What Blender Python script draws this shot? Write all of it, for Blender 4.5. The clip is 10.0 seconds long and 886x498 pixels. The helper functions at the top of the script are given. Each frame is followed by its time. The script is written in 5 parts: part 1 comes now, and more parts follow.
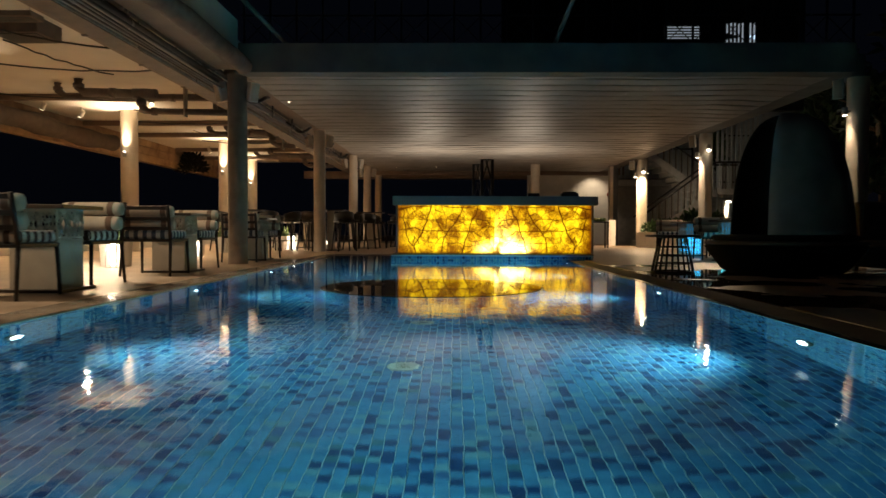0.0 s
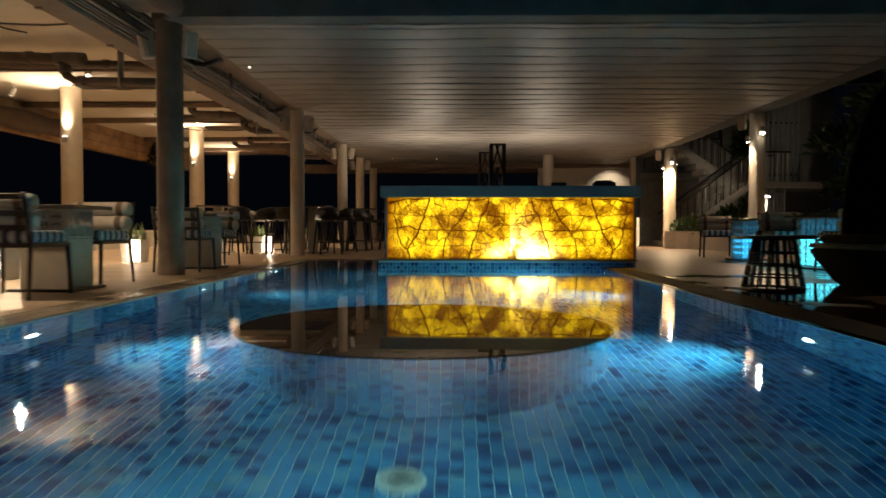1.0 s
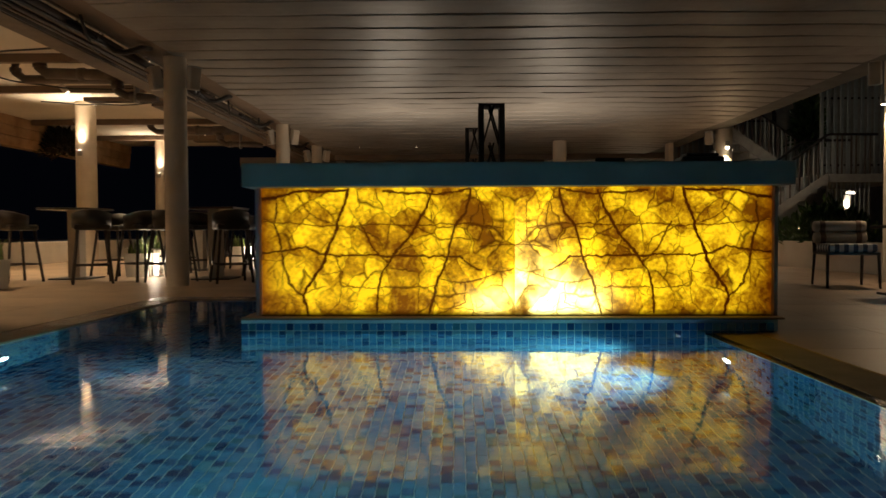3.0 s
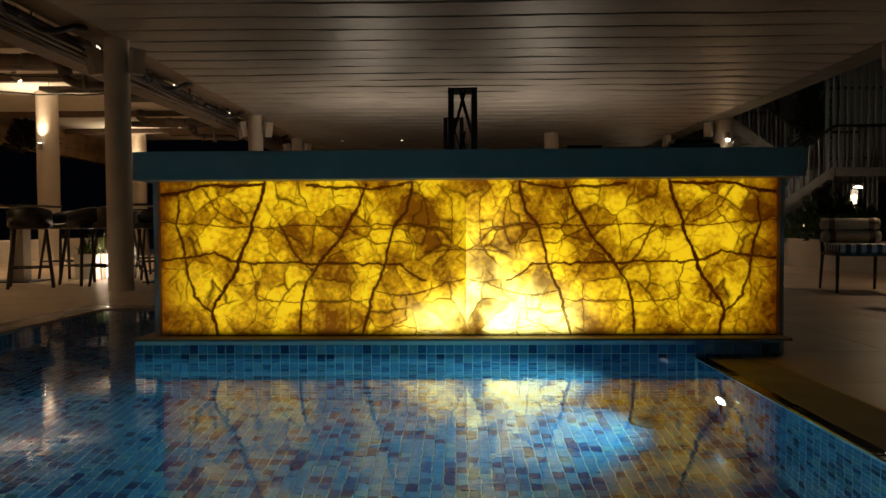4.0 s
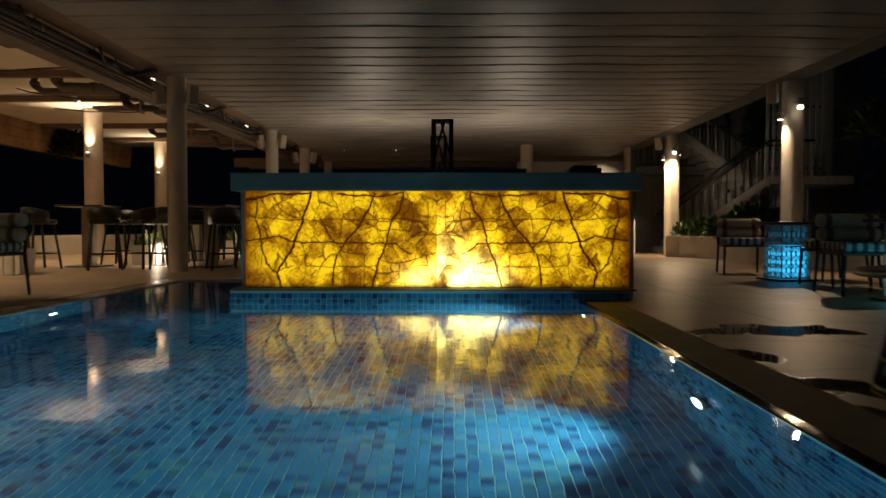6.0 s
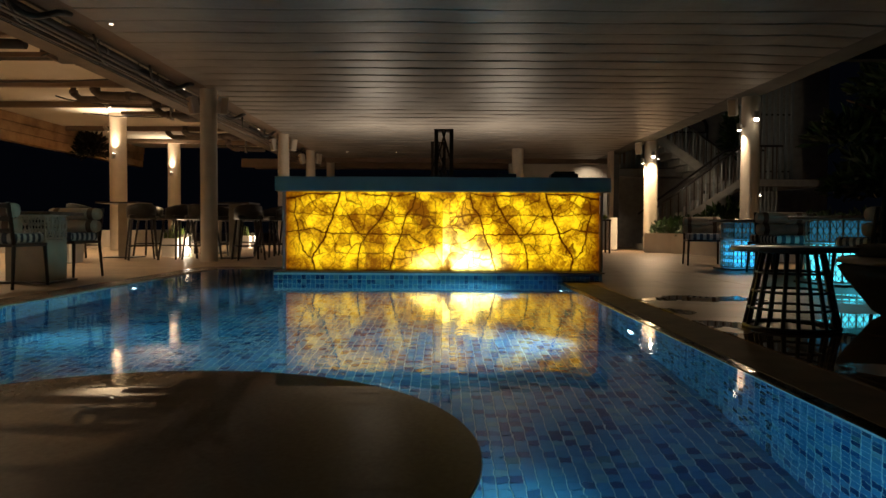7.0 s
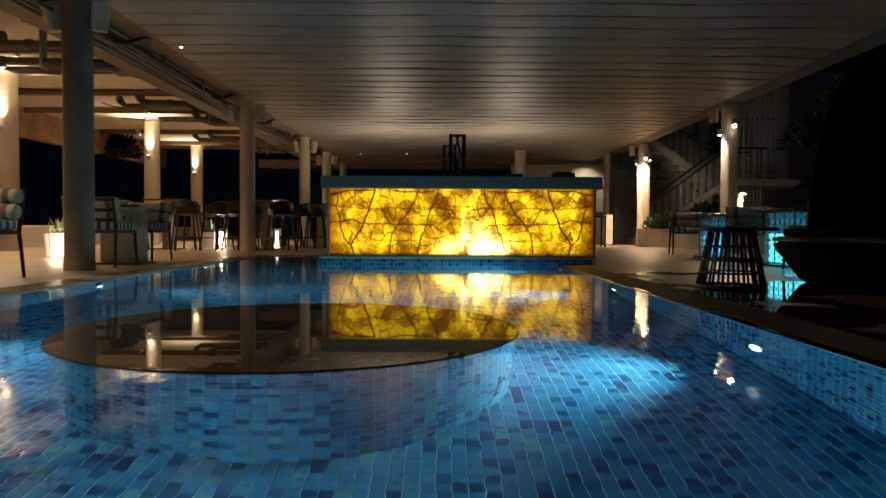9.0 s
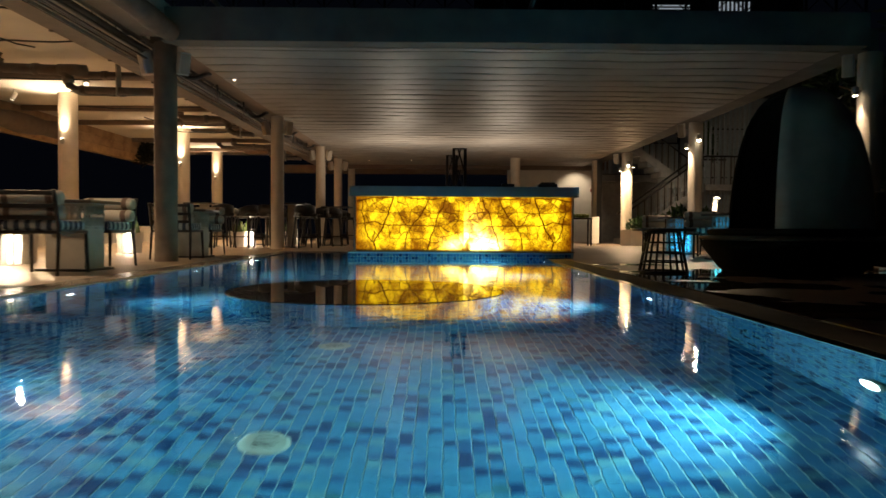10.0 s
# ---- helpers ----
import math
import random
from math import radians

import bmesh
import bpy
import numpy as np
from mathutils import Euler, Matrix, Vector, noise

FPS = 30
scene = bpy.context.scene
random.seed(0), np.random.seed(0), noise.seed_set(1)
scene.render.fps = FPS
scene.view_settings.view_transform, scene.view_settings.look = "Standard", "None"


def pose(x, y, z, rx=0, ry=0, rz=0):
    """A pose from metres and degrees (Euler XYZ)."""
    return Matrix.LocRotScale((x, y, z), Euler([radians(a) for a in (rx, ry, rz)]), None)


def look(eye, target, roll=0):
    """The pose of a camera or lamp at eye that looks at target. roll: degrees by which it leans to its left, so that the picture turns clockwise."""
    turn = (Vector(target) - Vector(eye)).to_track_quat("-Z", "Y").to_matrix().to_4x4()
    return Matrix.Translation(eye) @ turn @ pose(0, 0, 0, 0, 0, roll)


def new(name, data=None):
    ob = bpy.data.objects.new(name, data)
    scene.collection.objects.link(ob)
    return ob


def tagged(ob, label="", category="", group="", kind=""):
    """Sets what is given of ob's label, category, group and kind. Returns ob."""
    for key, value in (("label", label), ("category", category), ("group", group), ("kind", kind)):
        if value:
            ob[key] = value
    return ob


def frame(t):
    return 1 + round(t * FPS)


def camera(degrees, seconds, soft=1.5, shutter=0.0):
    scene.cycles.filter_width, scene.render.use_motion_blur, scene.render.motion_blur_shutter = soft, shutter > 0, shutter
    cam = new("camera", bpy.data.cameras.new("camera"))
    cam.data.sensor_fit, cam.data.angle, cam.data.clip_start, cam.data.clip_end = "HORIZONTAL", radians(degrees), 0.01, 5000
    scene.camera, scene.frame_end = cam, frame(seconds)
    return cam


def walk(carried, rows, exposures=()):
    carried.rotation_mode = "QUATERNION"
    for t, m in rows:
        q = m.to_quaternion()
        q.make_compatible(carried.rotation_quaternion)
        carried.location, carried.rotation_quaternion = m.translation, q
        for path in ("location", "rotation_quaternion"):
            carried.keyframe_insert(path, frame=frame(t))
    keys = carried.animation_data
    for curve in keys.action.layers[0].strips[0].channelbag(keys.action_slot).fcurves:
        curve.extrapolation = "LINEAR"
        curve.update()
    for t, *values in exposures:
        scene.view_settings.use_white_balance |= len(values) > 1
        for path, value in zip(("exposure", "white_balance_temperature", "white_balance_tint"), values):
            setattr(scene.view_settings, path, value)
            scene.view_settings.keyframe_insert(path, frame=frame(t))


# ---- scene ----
cam = camera(65.0, 10.0, shutter=0.5)
PATH = [
    (0, (0.478, 0.11, 0.546), (0.443, 2.109, 0.492), 0.2),
    (0.5, (0.467, 1.17, 0.55), (0.429, 3.169, 0.494), 0.2),
    (1, (0.433, 2.814, 0.548), (0.393, 4.813, 0.491), 0.1),
    (1.5, (0.401, 4.297, 0.573), (0.361, 6.296, 0.516), 0.0),
    (2, (0.458, 5.508, 0.607), (0.419, 7.507, 0.549), -0.1),
    (2.5, (0.62, 7.092, 0.679), (0.577, 9.09, 0.626), -0.1),
    (2.7, (0.68, 7.483, 0.686), (0.644, 9.482, 0.638), -0.2),
    (4, (1.142, 8.79, 0.734), (1.1, 10.789, 0.671), -0.3),
    (4.5, (1.234, 8.66, 0.723), (1.194, 10.659, 0.66), -0.3),
    (5, (1.299, 7.901, 0.676), (1.265, 9.9, 0.617), -0.1),
    (5.5, (1.327, 7.315, 0.689), (1.298, 9.314, 0.632), -0.0),
    (6, (1.323, 6.401, 0.655), (1.299, 8.4, 0.598), -0.0),
    (6.2, (1.301, 5.925, 0.629), (1.287, 7.924, 0.57), -0.0),
    (7.5, (1.13, 4.721, 0.577), (1.131, 6.72, 0.518), 0.3),
    (8, (1.062, 4.318, 0.517), (1.063, 6.317, 0.461), 0.3),
    (8.5, (0.999, 3.87, 0.465), (1.001, 5.869, 0.41), 0.3),
    (9, (0.94, 3.496, 0.472), (0.942, 5.495, 0.414), 0.3),
    (9.5, (0.917, 2.542, 0.491), (0.915, 4.542, 0.433), 0.3),
    (10, (0.809, 1.438, 0.473), (0.817, 3.437, 0.416), 0.4),
]
EXPOSURES = [(0, 0.56), (0.5, 0.68), (1, 0.53), (2, 0.42), (2.5, 0.24), (3.3, -0.1), (4, -0.42), (4.5, -0.5), (5.5, -0.45), (6.2, -0.14), (7.5, 0.25), (9, 0.34), (9.5, 0.42), (10, 0.62)]
walk(cam, [(t, look(eye, target, roll)) for t, eye, target, roll in PATH], EXPOSURES)

# ---- world, lights ----
world = bpy.data.worlds.new("night")
scene.world = world
world.use_nodes = True
world.node_tree.nodes["Background"].inputs[0].default_value = (0.012, 0.016, 0.03, 1)
world.node_tree.nodes["Background"].inputs[1].default_value = 0.05

WARM = (1.0, 0.72, 0.42)
WARM2 = (1.0, 0.77, 0.52)


def lamp(name, kind, place, target, watts, colour, size=0.05, angle=60, blend=0.6, size_y=0.0):
    data = bpy.data.lights.new(name, kind)
    data.energy, data.color = watts, colour
    if kind == "AREA":
        data.size = size
        if size_y:
            data.shape, data.size_y = "RECTANGLE", size_y
    else:
        data.shadow_soft_size = size
    if kind == "SPOT":
        data.spot_size, data.spot_blend = radians(angle), blend
    ob = new(name, data)
    ob.matrix_world = look(place, target)
    return ob


# underwater lamps in the two long pool walls
POOL_L, POOL_R, POOL_S, POOL_N, LOBE_R, LOBE_N = -2.06, 2.46, -3.4, 12.66, -0.68, 15.0
DEEP = -0.9
LIGHT_Y = (-1.45, 1.3, 4.03, 6.78, 9.52, 12.2)
AQUA = (0.36, 0.86, 0.8)
for ly in LIGHT_Y:
    lamp("pool_lamp", "SPOT", (POOL_R - 0.05, ly, -0.5), (POOL_R - 1.5, ly, -0.6), 265, AQUA, 0.05, 100, 0.95)
    lamp("pool_lamp", "SPOT", (POOL_L + 0.05, ly, -0.5), (POOL_L + 1.5, ly, -0.44), 40 if ly > 12 else 140 if ly > 9 else 225, AQUA, 0.05, 100, 0.95)

# column lamps: uplights on the terrace columns, downlights on the garden side
# The first column is unseen, kept for its sconce's light on the near ceiling.
OUTER = ((-7.5, 11.2), (-7.45, 16.94), (-6.93, 22.4), (-7.7, 28.0))
for cx, cy in OUTER:
    lamp("sconce_lamp", "SPOT", (cx + 0.02, cy - 0.3, 2.42), (cx + 0.02, cy - 0.6, 3.4), 55 if cy < 12 else 180, WARM2, 0.02, 116, 0.95)
GARDEN = ((6.68, 11.0), (6.57, 17.2), (6.68, 23.4))
for cx, cy in GARDEN:
    if cy < 12:
        lamp("sconce_lamp", "SPOT", (cx - 0.2, cy - 0.06, 2.32), (cx - 0.19, cy - 0.06, 0), 40, WARM2, 0.015, 50, 0.9)
    else:
        lamp("sconce_lamp", "SPOT", (cx - (0.245 if cy > 20 else 0.222), cy - 0.06, 2.32), (cx - 0.18, cy - 0.06, 0), 360 if cy > 20 else 85, WARM if cy > 20 else WARM2, 0.015, 96, 1.0)
        lamp("sconce_lamp", "SPOT", (cx - 0.04, cy - 0.33, 2.43), (cx - 0.5 if cy > 20 else cx + 0.2, cy - (0.8 if cy > 20 else 2.6), 0.0), 260 if cy > 20 else 150, WARM, 0.03, 145 if cy > 20 else 104, 0.9)
# Added spot behind the far column, only there to brighten the stair.
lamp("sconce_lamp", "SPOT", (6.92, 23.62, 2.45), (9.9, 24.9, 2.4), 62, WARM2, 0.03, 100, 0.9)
lamp("stair_lamp", "SPOT", (9.77, 23.96, 1.5), (9.74, 24.0, 0), 50, WARM2, 0.04, 110, 0.9)
# work lights behind the bar wash the soffit
for wx in (-0.35, 2.6):
    lamp("bar_work_lamp", "AREA", (wx, 20.75, 0.95), (wx, 20.5, 3), 40, (1.0, 0.82, 0.62), 0.5, size_y=0.25)
lamp("wall_spot", "SPOT", (6.0, 27.5, 2.85), (6.0, 28.4, 1.7), 38, WARM2, 0.03, 90, 0.8)

# ---- materials ----


def material(name, colour, rough=0.6, metal=0.0, vary=0.15, scale=6.0, bump=0.1, grain=60.0, colour2=None, emit=None, watts=0.0, island=0.0, per_object=0.0, coat=0.0):
    m = bpy.data.materials.new(name)
    m.use_nodes = True
    nt = m.node_tree
    n, l = nt.nodes, nt.links
    b = n["Principled BSDF"]
    b.inputs["Roughness"].default_value, b.inputs["Metallic"].default_value = rough, metal
    b.inputs["Coat Weight"].default_value = coat
    co = n.new("ShaderNodeTexCoord")
    big = n.new("ShaderNodeTexNoise")
    big.inputs["Scale"].default_value, big.inputs["Detail"].default_value = scale, 5
    l.new(co.outputs["Object"], big.inputs["Vector"])
    fine = n.new("ShaderNodeTexNoise")
    fine.inputs["Scale"].default_value, fine.inputs["Detail"].default_value = grain, 3
    l.new(co.outputs["Object"], fine.inputs["Vector"])
    ramp = n.new("ShaderNodeMapRange")
    ramp.inputs[1].default_value, ramp.inputs[2].default_value = 0.3, 0.7
    l.new(big.outputs["Fac"], ramp.inputs[0])
    mix = n.new("ShaderNodeMix")
    mix.data_type = "RGBA"
    dark = colour2 or tuple(c * (1 - 2 * vary) for c in colour)
    mix.inputs[6].default_value, mix.inputs[7].default_value = (*dark, 1), (*colour, 1)
    l.new(ramp.outputs[0], mix.inputs[0])
    out = mix.outputs[2]
    amount = island or per_object
    if amount:
        g = n.new("ShaderNodeNewGeometry" if island else "ShaderNodeObjectInfo")
        hsv = n.new("ShaderNodeHueSaturation")
        mr = n.new("ShaderNodeMapRange")
        mr.inputs[3].default_value, mr.inputs[4].default_value = 1 - amount, 1 + amount
        l.new(g.outputs["Random Per Island" if island else "Random"], mr.inputs[0])
        l.new(mr.outputs[0], hsv.inputs["Value"])
        l.new(out, hsv.inputs["Color"])
        out = hsv.outputs[0]
    l.new(out, b.inputs["Base Color"])
    if bump:
        bn = n.new("ShaderNodeBump")
        bn.inputs["Strength"].default_value, bn.inputs["Distance"].default_value = bump, 0.01
        l.new(fine.outputs["Fac"], bn.inputs["Height"])
        l.new(bn.outputs[0], b.inputs["Normal"])
    rr = n.new("ShaderNodeMapRange")
    rr.inputs[3].default_value, rr.inputs[4].default_value = rough * 0.8, min(1, rough * 1.2)
    l.new(fine.outputs["Fac"], rr.inputs[0])
    l.new(rr.outputs[0], b.inputs["Roughness"])
    if emit:
        b.inputs["Emission Color"].default_value, b.inputs["Emission Strength"].default_value = (*emit, 1), watts
    return m


M_COLUMN = material("cream_column_paint", (0.62, 0.53, 0.42), 0.7, vary=0.1, scale=3, bump=0.15)
# Darker copy of the column paint: shade is put into the base colour.
M_COLUMN_SHADED = material("shaded_brown_column", (0.23, 0.165, 0.12), 0.75, vary=0.22, scale=4, bump=0.25)
M_SOFFIT = material("pale_ribbed_soffit", (0.3, 0.275, 0.25), 0.5, vary=0.14, scale=1.5, bump=0.3, grain=9)
M_SLAB = material("white_slab_paint", (0.72, 0.66, 0.55), 0.8, vary=0.08, scale=1.0, bump=0.1)
M_BEAM = material("taupe_beam_paint", (0.22, 0.155, 0.11), 0.6, vary=0.15, scale=2)
M_FASCIA = material("grey_fascia_concrete", (0.17, 0.17, 0.16), 0.8, vary=0.2, scale=2)
M_DARK = material("dark_metal_paint", (0.025, 0.023, 0.022), 0.4, vary=0.2)
M_DUCT = material("grey_brown_pipe", (0.13, 0.1, 0.085), 0.5, vary=0.2)
M_GALV = material("galvanised_tray", (0.4, 0.37, 0.33), 0.4, 0.5, vary=0.15)
M_TIMBER = material("weathered_timber", (0.45, 0.3, 0.17), 0.6, vary=0.3, scale=3, colour2=(0.24, 0.14, 0.07), bump=0.3, per_object=0.15)
M_DECK = material("sand_stone_deck", (0.48, 0.35, 0.235), 0.45, vary=0.15, scale=1.6, bump=0.12, grain=40, per_object=0.08)
M_JOINT = material("deck_joint", (0.2, 0.16, 0.12), 0.8)
M_COPING = material("wet_coping_stone", (0.35, 0.28, 0.21), 0.25, vary=0.2, scale=3)
M_WHITE = material("white_render", (0.75, 0.72, 0.66), 0.7, vary=0.06, scale=3)
M_STONE = material("dark_wet_stone", (0.02, 0.014, 0.012), 0.5, vary=0.3, scale=2, bump=0.0, coat=0.85)
M_STONE.node_tree.nodes["Principled BSDF"].inputs["Coat Roughness"].default_value = 0.0
M_STONE.node_tree.nodes["Principled BSDF"].inputs["Coat IOR"].default_value = 1.2
M_STONE.node_tree.nodes["Principled BSDF"].inputs["Specular IOR Level"].default_value = 0.1
M_COUNTER = material("blue_grey_counter", (0.215, 0.235, 0.23), 0.45, vary=0.1, scale=4, bump=0.05)
M_GROUT = material("pale_grout", (0.52, 0.66, 0.7), 0.8, vary=0.1)
M_NIGHT = material("night_ground", (0.02, 0.025, 0.02), 0.9)


def wet_deck():
    """Stone deck with standing puddles: darker and mirror-smooth where wet."""
    m = material("wet_stone_deck", (0.34, 0.235, 0.155), 0.5, vary=0.15, scale=1.6, bump=0.1, grain=40, per_object=0.08)
    n, l = m.node_tree.nodes, m.node_tree.links
    b = n["Principled BSDF"]
    g = n.new("ShaderNodeNewGeometry")
    no = n.new("ShaderNodeTexNoise")
    no.inputs["Scale"].default_value, no.inputs["Detail"].default_value = 0.85, 4
    l.new(g.outputs["Position"], no.inputs["Vector"])
    sx = n.new("ShaderNodeSeparateXYZ")
    l.new(g.outputs["Position"], sx.inputs[0])
    near = n.new("ShaderNodeMapRange")
    near.inputs[1].default_value, near.inputs[2].default_value, near.inputs[3].default_value, near.inputs[4].default_value = 10.2, 13.4, 0.06, -0.2
    l.new(sx.outputs[1], near.inputs[0])
    ad = n.new("ShaderNodeMath")
    l.new(no.outputs["Fac"], ad.inputs[0])
    l.new(near.outputs[0], ad.inputs[1])
    wet = n.new("ShaderNodeMapRange")
    wet.inputs[1].default_value, wet.inputs[2].default_value = 0.55, 0.57
    l.new(ad.outputs[0], wet.inputs[0])
    mr = n.new("ShaderNodeMix")
    mr.inputs[2].default_value, mr.inputs[3].default_value = 0.42, 0.03
    l.new(wet.outputs[0], mr.inputs[0])
    l.new(mr.outputs[0], b.inputs["Roughness"])
    old = b.inputs["Base Color"].links[0].from_socket
    mc = n.new("ShaderNodeMix")
    mc.data_type, mc.blend_type = "RGBA", "MULTIPLY"
    mc.inputs[7].default_value = (0.32, 0.3, 0.28, 1)
    l.new(wet.outputs[0], mc.inputs[0])
    l.new(old, mc.inputs[6])
    l.new(mc.outputs[2], b.inputs["Base Color"])
    bump = b.inputs["Normal"].links[0].from_node
    ms = n.new("ShaderNodeMix")
    ms.inputs[2].default_value, ms.inputs[3].default_value = 0.12, 0.0
    l.new(wet.outputs[0], ms.inputs[0])
    l.new(ms.outputs[0], bump.inputs["Strength"])
    return m


M_WETDECK = wet_deck()
M_GUTTER = material("dark_wet_edge_stone", (0.018, 0.017, 0.017), 0.1, vary=0.3, scale=3, bump=0.35, grain=14)
M_GUTTER.node_tree.nodes["Principled BSDF"].inputs["Specular IOR Level"].default_value = 0.18


def tile_material(name, per):
    m = bpy.data.materials.new(name)
    m.use_nodes = True
    n, l = m.node_tree.nodes, m.node_tree.links
    b = n["Principled BSDF"]
    b.inputs["Roughness"].default_value = 0.15
    g = n.new("ShaderNodeNewGeometry" if per == "island" else "ShaderNodeObjectInfo")
    r = n.new("ShaderNodeValToRGB")
    r.color_ramp.interpolation = "CONSTANT"
    stops = ((0, (0.018, 0.065, 0.2)), (0.15, (0.035, 0.135, 0.33)), (0.27, (0.06, 0.2, 0.29)), (0.3, (0.062, 0.25, 0.48)), (0.55, (0.085, 0.305, 0.55)), (0.78, (0.07, 0.265, 0.52)), (0.93, (0.16, 0.37, 0.5)))
    e = r.color_ramp.elements
    while len(e) < len(stops):
        e.new(0.5)
    for k, (p, c) in zip(e, stops):
        k.position, k.color = p, (*c, 1)
    l.new(g.outputs["Random Per Island" if per == "island" else "Random"], r.inputs[0])
    co = n.new("ShaderNodeTexCoord")
    no = n.new("ShaderNodeTexNoise")
    no.inputs["Scale"].default_value = 45
    l.new(co.outputs["Object"], no.inputs["Vector"])
    mx = n.new("ShaderNodeMix")
    mx.data_type, mx.blend_type = "RGBA", "MULTIPLY"
    mx.inputs[0].default_value = 0.35
    l.new(r.outputs[0], mx.inputs[6])
    l.new(no.outputs["Fac"], mx.inputs[7])
    l.new(mx.outputs[2], b.inputs["Base Color"])
    return m


M_TILES = tile_material("blue_mosaic", "island")
M_TILE = tile_material("blue_mosaic_piece", "object")


RIPPLE_BIG, RIPPLE_FINE = 0.0021, 0.00068


def water_material():
    m = bpy.data.materials.new("pool_water")
    m.use_nodes = True
    n, l = m.node_tree.nodes, m.node_tree.links
    b = n["Principled BSDF"]
    b.inputs["Base Color"].default_value = (0.84, 0.95, 0.97, 1)
    b.inputs["Transmission Weight"].default_value = 1
    b.inputs["IOR"].default_value = 1.333
    b.inputs["Roughness"].default_value = 0.0
    co = n.new("ShaderNodeTexCoord")
    mp = n.new("ShaderNodeMapping")
    mp.inputs["Scale"].default_value = (1, 1, 1)
    l.new(co.outputs["Object"], mp.inputs[0])
    a = n.new("ShaderNodeTexNoise")
    a.inputs["Scale"].default_value, a.inputs["Detail"].default_value = 2.2, 2
    l.new(mp.outputs[0], a.inputs["Vector"])
    bn = n.new("ShaderNodeBump")
    bn.inputs["Strength"].default_value, bn.inputs["Distance"].default_value = 1.0, 1.0
    c = n.new("ShaderNodeTexNoise")
    c.inputs["Scale"].default_value, c.inputs["Detail"].default_value = 14, 2
    l.new(mp.outputs[0], c.inputs["Vector"])
    s1 = n.new("ShaderNodeMath")
    s1.operation = "MULTIPLY"
    s1.inputs[1].default_value = RIPPLE_BIG
    l.new(a.outputs["Fac"], s1.inputs[0])
    s2 = n.new("ShaderNodeMath")
    s2.operation = "MULTIPLY_ADD"
    s2.inputs[1].default_value = RIPPLE_FINE
    l.new(c.outputs["Fac"], s2.inputs[0])
    l.new(s1.outputs[0], s2.inputs[2])
    l.new(s2.outputs[0], bn.inputs["Height"])
    l.new(bn.outputs[0], b.inputs["Normal"])
    return m


M_WATER = water_material()


def glow(name, colour, strength):
    m = bpy.data.materials.new(name)
    m.use_nodes = True
    b = m.node_tree.nodes["Principled BSDF"]
    b.inputs["Base Color"].default_value = (*colour, 1)
    b.inputs["Emission Color"].default_value, b.inputs["Emission Strength"].default_value = (*colour, 1), strength
    return m


M_POOLGLOW = glow("pool_lens", (0.75, 0.95, 1.0), 9)
M_LAMP = glow("warm_lens", (1.0, 0.86, 0.66), 14)


